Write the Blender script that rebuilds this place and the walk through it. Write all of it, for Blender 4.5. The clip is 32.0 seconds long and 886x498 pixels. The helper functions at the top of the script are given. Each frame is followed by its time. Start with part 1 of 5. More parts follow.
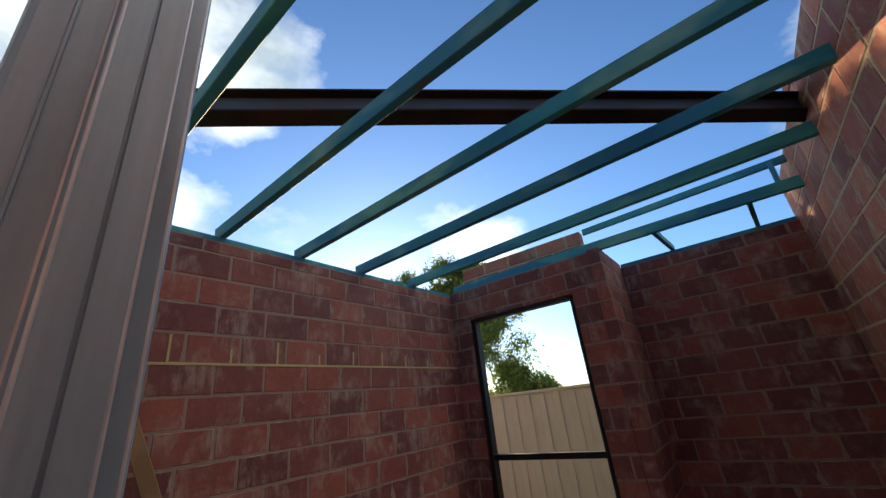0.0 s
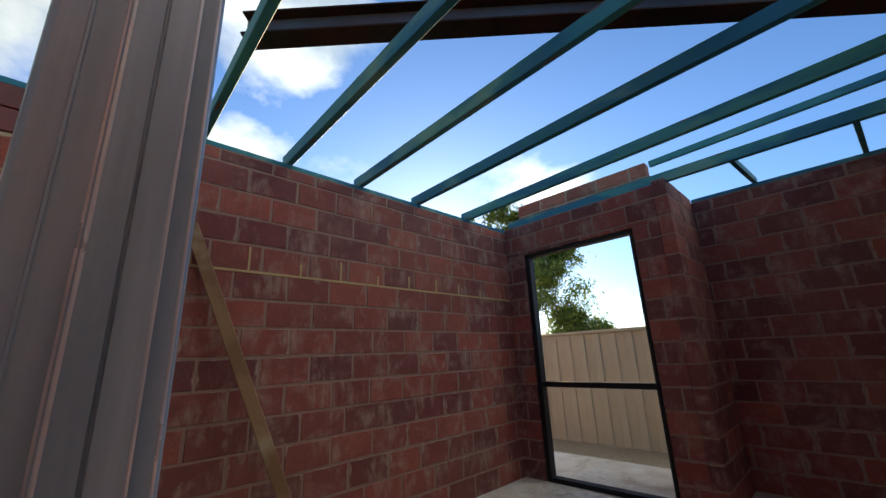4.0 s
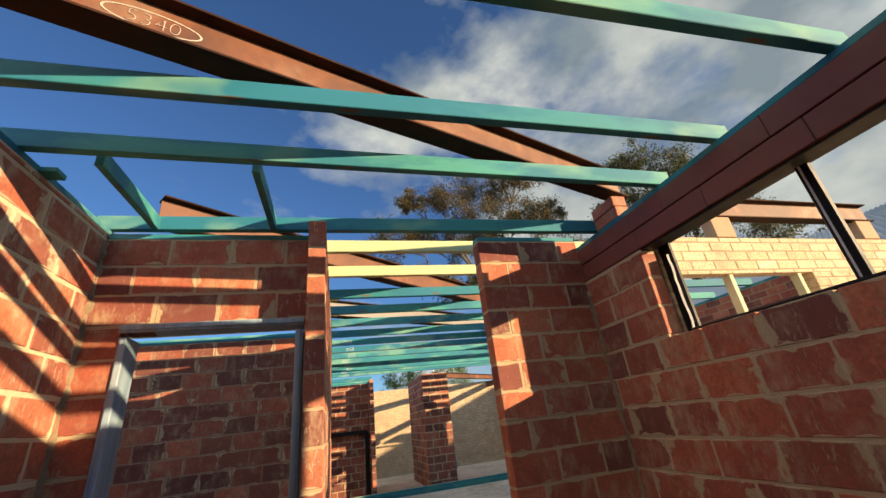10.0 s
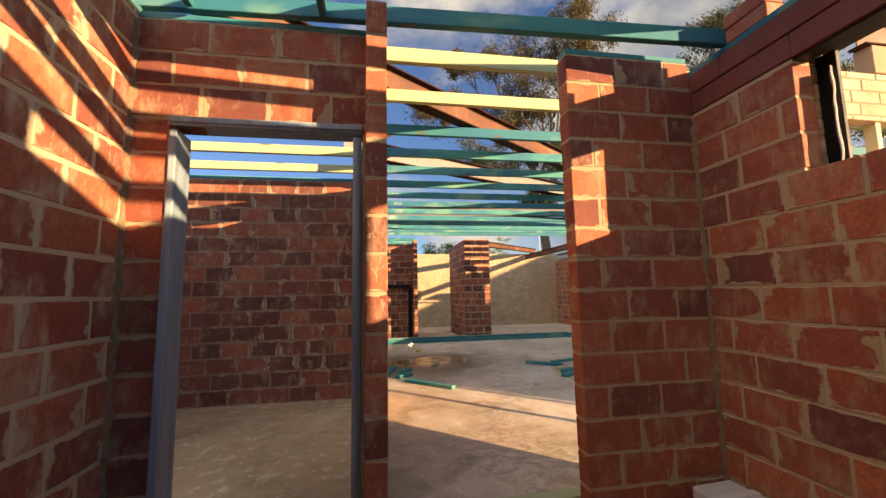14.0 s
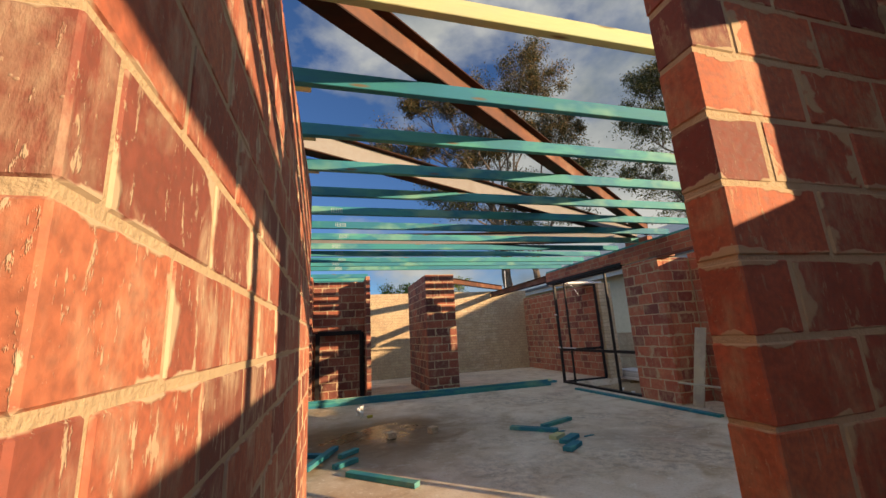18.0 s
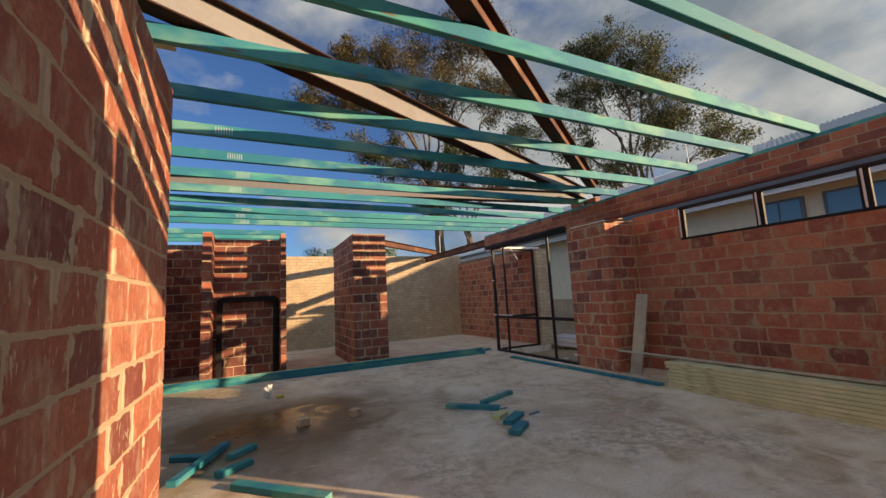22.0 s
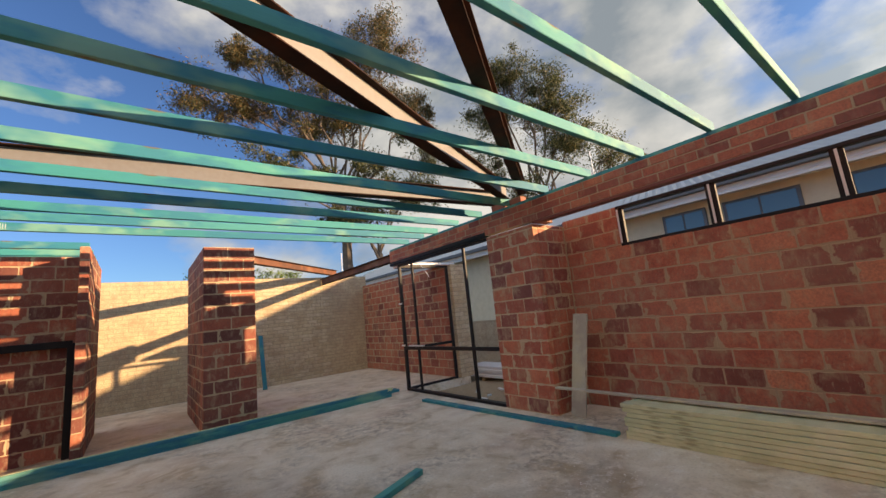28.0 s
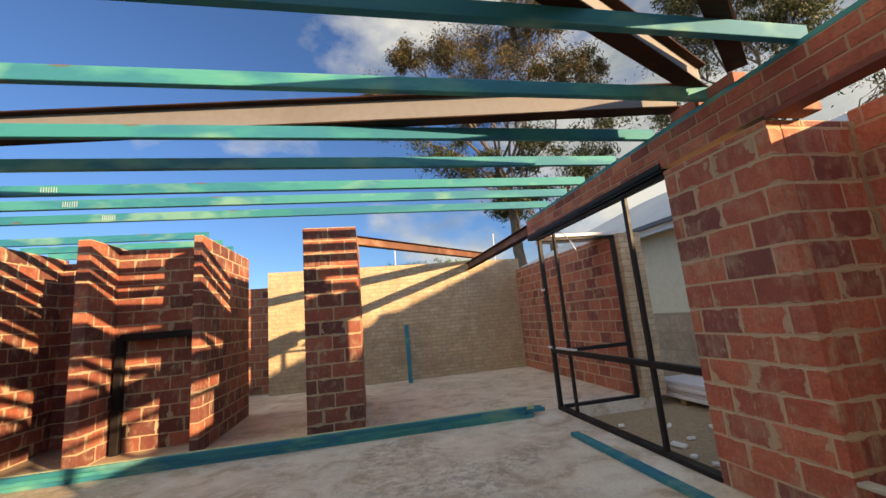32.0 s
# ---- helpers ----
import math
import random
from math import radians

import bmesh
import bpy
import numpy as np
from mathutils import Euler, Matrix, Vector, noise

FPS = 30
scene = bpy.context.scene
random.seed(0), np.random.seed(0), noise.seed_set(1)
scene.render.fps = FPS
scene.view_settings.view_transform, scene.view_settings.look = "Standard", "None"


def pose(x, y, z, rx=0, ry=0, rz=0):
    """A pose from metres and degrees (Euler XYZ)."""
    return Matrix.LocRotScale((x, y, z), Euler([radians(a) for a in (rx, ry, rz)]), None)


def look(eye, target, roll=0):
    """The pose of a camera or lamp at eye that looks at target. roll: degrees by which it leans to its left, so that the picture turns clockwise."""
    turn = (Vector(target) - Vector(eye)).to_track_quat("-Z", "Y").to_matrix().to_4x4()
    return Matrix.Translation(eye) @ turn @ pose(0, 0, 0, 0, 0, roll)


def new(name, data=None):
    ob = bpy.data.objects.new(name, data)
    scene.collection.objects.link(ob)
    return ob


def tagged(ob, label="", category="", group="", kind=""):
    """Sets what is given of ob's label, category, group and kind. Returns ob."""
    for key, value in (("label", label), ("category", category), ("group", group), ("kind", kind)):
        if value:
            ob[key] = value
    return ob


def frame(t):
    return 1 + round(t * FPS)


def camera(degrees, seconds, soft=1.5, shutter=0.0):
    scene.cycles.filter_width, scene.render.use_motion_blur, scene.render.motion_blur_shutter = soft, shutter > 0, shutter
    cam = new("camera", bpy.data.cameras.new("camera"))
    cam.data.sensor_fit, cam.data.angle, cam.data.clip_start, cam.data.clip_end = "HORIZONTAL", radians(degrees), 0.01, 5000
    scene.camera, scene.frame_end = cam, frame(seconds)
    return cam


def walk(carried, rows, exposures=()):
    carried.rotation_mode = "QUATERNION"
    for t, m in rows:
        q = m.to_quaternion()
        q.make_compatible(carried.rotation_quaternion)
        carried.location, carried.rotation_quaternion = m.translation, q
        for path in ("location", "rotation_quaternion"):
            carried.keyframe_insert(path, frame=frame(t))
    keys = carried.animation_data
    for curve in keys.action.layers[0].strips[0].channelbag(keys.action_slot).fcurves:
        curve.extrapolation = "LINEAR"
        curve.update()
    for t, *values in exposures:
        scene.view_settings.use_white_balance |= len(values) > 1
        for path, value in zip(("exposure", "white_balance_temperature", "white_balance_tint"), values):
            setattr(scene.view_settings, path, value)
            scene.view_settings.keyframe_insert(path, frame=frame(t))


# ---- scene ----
cam = camera(97.6, 32.0)

EXPOSURES = [(0.0, 1.65, 7300, 10), (4.6, 1.65, 7200, 12), (5.2, 1.85, 7300, 14), (6.5, 1.55, 7800, 16), (10.0, 1.2, 7500, 10), (12.0, 1.35, 7700, 11), (13.5, 1.5, 9200, 20), (15.5, 1.45, 9200, 20), (18.0, 0.95, 7600, 14), (21.0, 0.89, 7500, 15), (24.0, 1.08, 7700, 16), (28.0, 1.35, 8000, 17), (32.0, 1.4, 8000, 15)]
PATH = [
    (0, (0.081, 0.301, 1.34), (1.151, -1.21, 2.097), -6.5),
    (0.5, (0.077, 0.303, 1.336), (1.221, -1.126, 2.14), -5.7),
    (1, (0.082, 0.311, 1.333), (1.268, -1.087, 2.133), -4.4),
    (1.5, (0.077, 0.294, 1.305), (1.295, -1.091, 2.078), -3.0),
    (2, (0.054, 0.28, 1.231), (1.364, -1.092, 1.865), -1.3),
    (2.5, (0.051, 0.282, 1.205), (1.364, -1.108, 1.789), -1.9),
    (4.6, (0.024, 0.262, 1.151), (1.489, -1.007, 1.646), -3.0),
    (5, (0, 0.32, 1.194), (1.734, -0.518, 1.732), -1.6),
    (5.3, (0.04, 0.468, 1.182), (1.892, 0.033, 1.798), 0.2),
    (5.5, (0.055, 0.416, 1.176), (1.953, 0.422, 1.809), 2.5),
    (6, (0.089, 0.578, 1.236), (1.884, 1.32, 1.713), 2.4),
    (6.5, (0.241, 0.664, 1.285), (1.84, 1.813, 1.636), -0.5),
    (7, (0.448, 0.678, 1.345), (1.982, 1.9, 1.735), -2.0),
    (7.5, (0.627, 0.736, 1.381), (2.166, 1.919, 1.862), -4.3),
    (8, (0.777, 0.724, 1.398), (2.289, 1.915, 1.942), -6.2),
    (8.5, (0.906, 0.669, 1.418), (2.381, 1.894, 1.986), -7.1),
    (9, (0.943, 0.647, 1.427), (2.306, 1.985, 2.023), -7.2),
    (9.5, (0.874, 0.655, 1.425), (1.912, 2.221, 2.111), -7.6),
    (10, (0.775, 0.629, 1.427), (1.304, 2.382, 2.232), -6.9),
    (10.5, (0.719, 0.6, 1.426), (0.815, 2.392, 2.309), -5.2),
    (11, (0.683, 0.586, 1.416), (0.566, 2.366, 2.321), -3.7),
    (11.5, (0.684, 0.593, 1.415), (0.551, 2.397, 2.266), -2.9),
    (12, (0.714, 0.616, 1.343), (0.679, 2.49, 2.04), -2.4),
    (12.5, (0.745, 0.641, 1.242), (0.871, 2.583, 1.703), -1.9),
    (13, (0.792, 0.685, 1.176), (1.058, 2.65, 1.438), -1.2),
    (13.5, (0.764, 0.834, 1.165), (1.087, 2.796, 1.377), -0.6),
    (14, (0.677, 1.022, 1.201), (1.004, 2.983, 1.425), -1.1),
    (14.5, (0.702, 1.113, 1.238), (1.052, 3.069, 1.467), -2.2),
    (15, (0.709, 1.147, 1.233), (1.102, 3.092, 1.48), -3.4),
    (15.5, (0.836, 1.244, 1.239), (1.254, 3.183, 1.498), -4.0),
    (17.5, (0.889, 2.204, 1.245), (1.346, 4.118, 1.599), -3.8),
    (18, (0.924, 2.386, 1.25), (1.459, 4.265, 1.677), -3.2),
    (18.5, (0.906, 2.567, 1.294), (1.512, 4.408, 1.787), -2.5),
    (19, (0.892, 2.636, 1.307), (1.552, 4.451, 1.827), -2.2),
    (19.5, (0.877, 2.668, 1.293), (1.565, 4.476, 1.801), -2.0),
    (20, (0.891, 2.699, 1.278), (1.593, 4.518, 1.726), -1.8),
    (20.5, (0.978, 2.828, 1.249), (1.699, 4.656, 1.625), -1.8),
    (21, (1.139, 2.943, 1.235), (1.89, 4.771, 1.546), -2.1),
    (21.5, (1.19, 3.085, 1.214), (2, 4.894, 1.483), -2.4),
    (22, (1.189, 3.247, 1.243), (2.05, 5.036, 1.488), -3.0),
    (22.5, (1.211, 3.387, 1.215), (2.118, 5.155, 1.438), -3.7),
    (23, (1.25, 3.474, 1.224), (2.184, 5.231, 1.431), -4.4),
    (23.5, (1.25, 3.452, 1.221), (2.191, 5.206, 1.42), -4.8),
    (24, (1.278, 3.459, 1.226), (2.211, 5.216, 1.434), -4.8),
    (24.5, (1.446, 3.63, 1.252), (2.361, 5.393, 1.489), -4.8),
    (25, (1.384, 3.703, 1.266), (2.276, 5.472, 1.545), -4.5),
    (25.5, (1.435, 3.855, 1.257), (2.274, 5.638, 1.599), -4.6),
    (27.5, (2.032, 4.308, 1.352), (3.023, 6.002, 1.736), -7.3),
    (28, (2.166, 4.483, 1.3), (3.396, 6.026, 1.625), -5.8),
    (28.5, (2.407, 4.613, 1.283), (3.753, 6.06, 1.594), -3.9),
    (29, (2.6, 4.721, 1.269), (3.988, 6.123, 1.603), -2.6),
    (29.5, (2.795, 4.923, 1.264), (4.166, 6.33, 1.639), -1.7),
    (30, (2.971, 5.077, 1.232), (4.199, 6.599, 1.653), -1.2),
    (30.5, (3.12, 5.199, 1.24), (4.12, 6.873, 1.681), -1.5),
    (31, (3.321, 5.43, 1.236), (4.09, 7.223, 1.678), -2.2),
    (31.5, (3.487, 5.601, 1.266), (4.077, 7.469, 1.669), -3.8),
    (32, (3.655, 5.766, 1.301), (4.049, 7.696, 1.647), -5.0),
]
walk(cam, [(t, look(eye, target, roll)) for t, eye, target, roll in PATH], exposures=EXPOSURES)
# ---- end of camera ----

# ---- world, sun ----
SUN_EL, SUN_AZ = radians(13.5), Vector((0.724, -0.690, 0)).normalized()
world = bpy.data.worlds.new("sky")
scene.world = world
world.use_nodes = True
wn, wl = world.node_tree.nodes, world.node_tree.links
wn.clear()
w_out, w_bg = wn.new("ShaderNodeOutputWorld"), wn.new("ShaderNodeBackground")
w_sky, w_tc = wn.new("ShaderNodeTexSky"), wn.new("ShaderNodeTexCoord")
w_sky.sky_type, w_sky.sun_disc = "NISHITA", False
w_sky.sun_elevation = SUN_EL
w_sky.sun_rotation = math.atan2(SUN_AZ.x, SUN_AZ.y)
w_sky.air_density, w_sky.dust_density, w_sky.ozone_density = 1.0, 0.28, 4.5
w_map = wn.new("ShaderNodeMapping")
w_map.inputs["Scale"].default_value = (1.0, 1.0, 1.7)
w_map.inputs["Location"].default_value = (0.35, 0.2, 0.0)
w_n = wn.new("ShaderNodeTexNoise")
w_n.inputs["Scale"].default_value, w_n.inputs["Detail"].default_value, w_n.inputs["Roughness"].default_value = 2.3, 9.0, 0.55
w_r = wn.new("ShaderNodeValToRGB")
w_r.color_ramp.elements[0].position, w_r.color_ramp.elements[1].position = 0.515, 0.665
w_n2 = wn.new("ShaderNodeTexNoise")
w_n2.inputs["Scale"].default_value, w_n2.inputs["Detail"].default_value = 4.0, 6.0
w_r2 = wn.new("ShaderNodeValToRGB")
w_r2.color_ramp.elements[0].position, w_r2.color_ramp.elements[0].color = 0.35, (0.92, 1.24, 1.56, 1)
w_r2.color_ramp.elements[1].position, w_r2.color_ramp.elements[1].color = 0.65, (2.7, 3.0, 3.1, 1)
w_mix = wn.new("ShaderNodeMix")
w_mix.data_type = "RGBA"
wl.new(w_tc.outputs["Generated"], w_map.inputs["Vector"])
wl.new(w_map.outputs[0], w_n.inputs["Vector"])
wl.new(w_map.outputs[0], w_n2.inputs["Vector"])
w_sep, w_add = wn.new("ShaderNodeSeparateXYZ"), wn.new("ShaderNodeMath")
w_add.operation = "MULTIPLY_ADD"
w_add.inputs[1].default_value = 0.28
wl.new(w_tc.outputs["Generated"], w_sep.inputs[0])
wl.new(w_sep.outputs[0], w_add.inputs[0])
wl.new(w_n.outputs[0], w_add.inputs[2])
w_clear, w_sub = wn.new("ShaderNodeMapRange"), wn.new("ShaderNodeMath")
w_clear.inputs["From Min"].default_value, w_clear.inputs["From Max"].default_value = 0.45, 0.9
w_clear.inputs["To Min"].default_value, w_clear.inputs["To Max"].default_value = 0.0, 0.15
w_sub.operation = "SUBTRACT"
wl.new(w_add.outputs[0], w_sub.inputs[0])
wl.new(w_clear.outputs[0], w_sub.inputs[1])
wl.new(w_n2.outputs[0], w_r2.inputs[0])
wl.new(w_r.outputs[0], w_mix.inputs["Factor"])
w_deep = wn.new("ShaderNodeMix")
w_deep.data_type, w_deep.blend_type = "RGBA", "MULTIPLY"
w_haze = wn.new("ShaderNodeMapRange")
w_haze.inputs["From Min"].default_value, w_haze.inputs["From Max"].default_value = 0.25, 0.95
w_haze.inputs["To Min"].default_value, w_haze.inputs["To Max"].default_value = 1.0, 0.5
wl.new(w_haze.outputs[0], w_deep.inputs["Factor"])
w_deep.inputs["B"].default_value = (0.44, 0.58, 0.75, 1)
wl.new(w_sky.outputs[0], w_deep.inputs["A"])
wl.new(w_deep.outputs["Result"], w_mix.inputs["A"])
w_dot = wn.new("ShaderNodeVectorMath")
w_dot.operation = "DOT_PRODUCT"
w_dot.inputs[1].default_value = (SUN_AZ.x, SUN_AZ.y, 0.25)
wl.new(w_tc.outputs["Generated"], w_dot.inputs[0])
w_glow = wn.new("ShaderNodeMapRange")
w_glow.inputs["From Min"].default_value, w_glow.inputs["From Max"].default_value = 0.50, 1.0
w_glow.inputs["To Min"].default_value, w_glow.inputs["To Max"].default_value = 1.0, 2.1
wl.new(w_dot.outputs["Value"], w_glow.inputs["Value"])
wl.new(w_dot.outputs["Value"], w_haze.inputs["Value"])
wl.new(w_dot.outputs["Value"], w_clear.inputs["Value"])
# tall bright cloud bank added to the unseen west-south-west sky as fill light
w_dot2, w_fill_bank = wn.new("ShaderNodeVectorMath"), wn.new("ShaderNodeMapRange")
w_dot2.operation, w_fill_bank.interpolation_type = "DOT_PRODUCT", "SMOOTHSTEP"
w_dot2.inputs[1].default_value = (-0.70, -0.32, 0.64)
w_fill_bank.inputs["From Min"].default_value, w_fill_bank.inputs["From Max"].default_value = 0.70, 0.94
wl.new(w_tc.outputs["Generated"], w_dot2.inputs[0])
wl.new(w_dot2.outputs["Value"], w_fill_bank.inputs["Value"])
w_cover, w_bright = wn.new("ShaderNodeMath"), wn.new("ShaderNodeMath")
w_cover.operation = w_bright.operation = "MULTIPLY_ADD"
w_cover.inputs[1].default_value, w_bright.inputs[1].default_value = 0.32, 2.5
wl.new(w_fill_bank.outputs[0], w_cover.inputs[0])
wl.new(w_fill_bank.outputs[0], w_bright.inputs[0])
wl.new(w_sub.outputs[0], w_cover.inputs[2])
wl.new(w_glow.outputs[0], w_bright.inputs[2])
w_scale = wn.new("ShaderNodeVectorMath")
w_scale.operation = "SCALE"
wl.new(w_r2.outputs[0], w_scale.inputs[0])
wl.new(w_bright.outputs[0], w_scale.inputs["Scale"])
wl.new(w_cover.outputs[0], w_r.inputs[0])
wl.new(w_scale.outputs[0], w_mix.inputs["B"])
wl.new(w_mix.outputs["Result"], w_bg.inputs[0])
w_bg.inputs[1].default_value = 0.105
wl.new(w_bg.outputs[0], w_out.inputs[0])

sun_data = bpy.data.lights.new("sun", "SUN")
sun_data.energy, sun_data.angle, sun_data.color = 4.4, radians(0.53), (1.0, 0.76, 0.49)
sun = new("sun", sun_data)
sun_dir = Vector((SUN_AZ.x * math.cos(SUN_EL), SUN_AZ.y * math.cos(SUN_EL), math.sin(SUN_EL)))
sun.matrix_world = look(sun_dir * 60, (0, 0, 0))

# ---- materials ----


class Mat:
    """A small builder for node materials."""

    def __init__(self, name, rough=0.8, metal=0.0):
        self.m = bpy.data.materials.new(name)
        self.m.use_nodes = True
        self.n, self.l = self.m.node_tree.nodes, self.m.node_tree.links
        self.b = self.n["Principled BSDF"]
        self.b.inputs["Roughness"].default_value, self.b.inputs["Metallic"].default_value = rough, metal
        self.pos = self.n.new("ShaderNodeNewGeometry").outputs["Position"]
        self.obj = self.n.new("ShaderNodeTexCoord").outputs["Object"]
        self.info = self.n.new("ShaderNodeObjectInfo").outputs["Random"]

    def noise(self, scale, detail=4.0, vec=None, stretch=None, rough=0.55, dist=0.0):
        v = self.pos if vec is None else vec
        if stretch:
            mp = self.n.new("ShaderNodeMapping")
            mp.inputs["Scale"].default_value = stretch
            self.l.new(v, mp.inputs[0])
            v = mp.outputs[0]
        t = self.n.new("ShaderNodeTexNoise")
        t.inputs["Scale"].default_value, t.inputs["Detail"].default_value = scale, detail
        t.inputs["Roughness"].default_value, t.inputs["Distortion"].default_value = rough, dist
        self.l.new(v, t.inputs["Vector"])
        return t.outputs[0]

    def ramp(self, fac, stops):
        r = self.n.new("ShaderNodeValToRGB")
        els = r.color_ramp.elements
        while len(els) < len(stops):
            els.new(0.5)
        for e, (p, c) in zip(els, stops):
            e.position = p
            e.color = (c, c, c, 1) if isinstance(c, (int, float)) else (*c, 1)
        self.l.new(fac, r.inputs[0])
        return r.outputs[0]

    def mix(self, fac, a, b, mode="MIX"):
        x = self.n.new("ShaderNodeMix")
        x.data_type, x.blend_type = "RGBA", mode
        for sock, val in (("Factor", fac), ("A", a), ("B", b)):
            if isinstance(val, (int, float)):
                x.inputs[sock].default_value = val
            elif isinstance(val, tuple):
                x.inputs[sock].default_value = (*val, 1)
            else:
                self.l.new(val, x.inputs[sock])
        return x.outputs["Result"]

    def add(self, a, b):
        x = self.n.new("ShaderNodeMath")
        x.operation = "ADD"
        for n, val in enumerate((a, b)):
            if isinstance(val, (int, float)):
                x.inputs[n].default_value = val
            else:
                self.l.new(val, x.inputs[n])
        return x.outputs[0]

    def mul(self, a, b):
        x = self.n.new("ShaderNodeMath")
        x.operation = "MULTIPLY"
        for n, val in enumerate((a, b)):
            if isinstance(val, (int, float)):
                x.inputs[n].default_value = val
            else:
                self.l.new(val, x.inputs[n])
        return x.outputs[0]

    def color(self, c):
        if isinstance(c, tuple):
            self.b.inputs["Base Color"].default_value = (*c, 1)
        else:
            self.l.new(c, self.b.inputs["Base Color"])
        return self

    def rough(self, v):
        self.l.new(v, self.b.inputs["Roughness"])
        return self

    def bump(self, h, strength=0.4, dist=0.004):
        b = self.n.new("ShaderNodeBump")
        b.inputs["Strength"].default_value, b.inputs["Distance"].default_value = strength, dist
        self.l.new(h, b.inputs["Height"])
        self.l.new(b.outputs[0], self.b.inputs["Normal"])
        return self


def brick_mat(name, stops, smear=(0.45, 0.33, 0.21), amount=0.57, edge=0.07, scrapes=0.45, dust=0.22):
    """Fired brick: its colour by piece, with mortar smeared over the rims and dragged across the face."""
    m = Mat(name, 0.82)
    base = m.ramp(m.info, stops)
    soft = m.noise(3.5, 3)
    base = m.mix(m.ramp(soft, [(0.35, 0.0), (0.7, 0.5)]), base, m.mix(1.0, base, (0.66, 0.6, 0.64), "MULTIPLY"))
    mottle = m.noise(9, 6, dist=0.8, rough=0.65)
    base = m.mix(m.ramp(mottle, [(0.42, 0.0), (0.68, 0.5)]), base, m.mix(1.0, base, (0.56, 0.42, 0.42), "MULTIPLY"))
    fine = m.noise(60, 5)
    base = m.mix(m.ramp(fine, [(0.32, 0.5), (0.62, 0.0)]), base, (0.12, 0.040, 0.032))
    patch = m.noise(5.0, 6, dist=0.6)
    scrape = m.noise(16, 6, stretch=(1, 1, 0.35), rough=0.7)
    mask = m.mul(m.ramp(patch, [(0.47, 0.0), (0.62, 1.0)]), m.ramp(scrape, [(amount - 0.16, 0.0), (amount + 0.1, 0.75)]))
    sep = m.n.new("ShaderNodeSeparateXYZ")
    m.l.new(m.obj, sep.inputs[0])

    def op(kind, a, c):
        x = m.n.new("ShaderNodeMath")
        x.operation = kind
        for n, val in enumerate((a, c)):
            if isinstance(val, (int, float)):
                x.inputs[n].default_value = val
            else:
                m.l.new(val, x.inputs[n])
        return x.outputs[0]

    def half(key):
        att = m.n.new("ShaderNodeAttribute")
        att.attribute_type, att.attribute_name = "OBJECT", key
        return att.outputs["Fac"]

    rim = op("MULTIPLY", op("SUBTRACT", 0.0785, op("ABSOLUTE", sep.outputs[2], 0)), 3.2)
    for n, key in enumerate(("hx", "hy")):
        rim = op("MINIMUM", rim, op("SUBTRACT", half(key), op("ABSOLUTE", sep.outputs[n], 0)))
    messy = m.ramp(m.noise(1.7, 3), [(0.4, 0.3), (0.58, 1.0)])
    wob = m.ramp(m.noise(9, 4, dist=0.5, rough=0.5), [(0.42, 0.0), (0.70, 1.0)])
    reach = op("MULTIPLY", op("MULTIPLY", wob, messy), edge)
    rim_mask = m.ramp(op("MULTIPLY", op("SUBTRACT", reach, rim), 10.0), [(0.0, 0.0), (0.12, 0.8)])
    dusty = m.ramp(m.noise(1.2, 4), [(0.36, 0.0), (0.68, dust)])
    base = m.mix(dusty, base, (0.46, 0.27, 0.18))
    scratch = m.mul(m.ramp(m.noise(42, 5, stretch=(1, 1, 0.3), rough=0.7), [(0.575, 0.0), (0.62, scrapes)]), m.ramp(m.noise(2.4, 4), [(0.42, 0.0), (0.58, 1.0)]))
    speck = m.ramp(m.noise(95, 2), [(0.68, 0.0), (0.74, 0.6)])
    cover = m.add(op("MAXIMUM", mask, scratch), m.mul(speck, 0.5))
    if edge > 0:
        cover = op("MAXIMUM", cover, rim_mask)
    base = m.mix(cover, base, m.mix(m.noise(30, 4), smear, tuple(0.72 * v for v in smear)))
    m.color(base)
    m.rough(m.ramp(fine, [(0.2, 0.7), (0.8, 0.92)]))
    m.bump(m.add(m.mul(fine, 0.5), cover), 0.5, 0.004)
    return m.m


RED_STOPS = [(0.0, (0.22, 0.062, 0.045)), (0.18, (0.27, 0.070, 0.054)), (0.34, (0.42, 0.115, 0.070)), (0.75, (0.51, 0.150, 0.084)), (1.0, (0.60, 0.21, 0.115))]
BRICK = brick_mat("terracotta_brick", RED_STOPS)
SCUFFED = brick_mat("scuffed_terracotta_brick", RED_STOPS, (0.66, 0.54, 0.38), 0.57, 0.06, 0.8, 0.15)
CLEAN = brick_mat("clean_red_brick", RED_STOPS, amount=0.62, edge=0.02, scrapes=0.1, dust=0.1)
MESSY = brick_mat("mortar_smeared_brick", [(0.0, (0.19, 0.050, 0.044)), (0.2, (0.27, 0.064, 0.050)), (0.36, (0.43, 0.105, 0.060)), (0.75, (0.54, 0.138, 0.070)), (1.0, (0.62, 0.185, 0.092))], (0.54, 0.43, 0.27), 0.58, 0.075, 0.5, 0.14)
# Real thick mortar; brick tones also lightened to paint light on the west wall.
CAKED_LIT = brick_mat("lit_mortar_caked_brick", [(0.0, (0.32, 0.076, 0.056)), (0.3, (0.44, 0.104, 0.066)), (0.6, (0.56, 0.142, 0.076)), (1.0, (0.68, 0.21, 0.105))], (0.70, 0.57, 0.39), 0.54, 0.075, 0.6, 0.2)
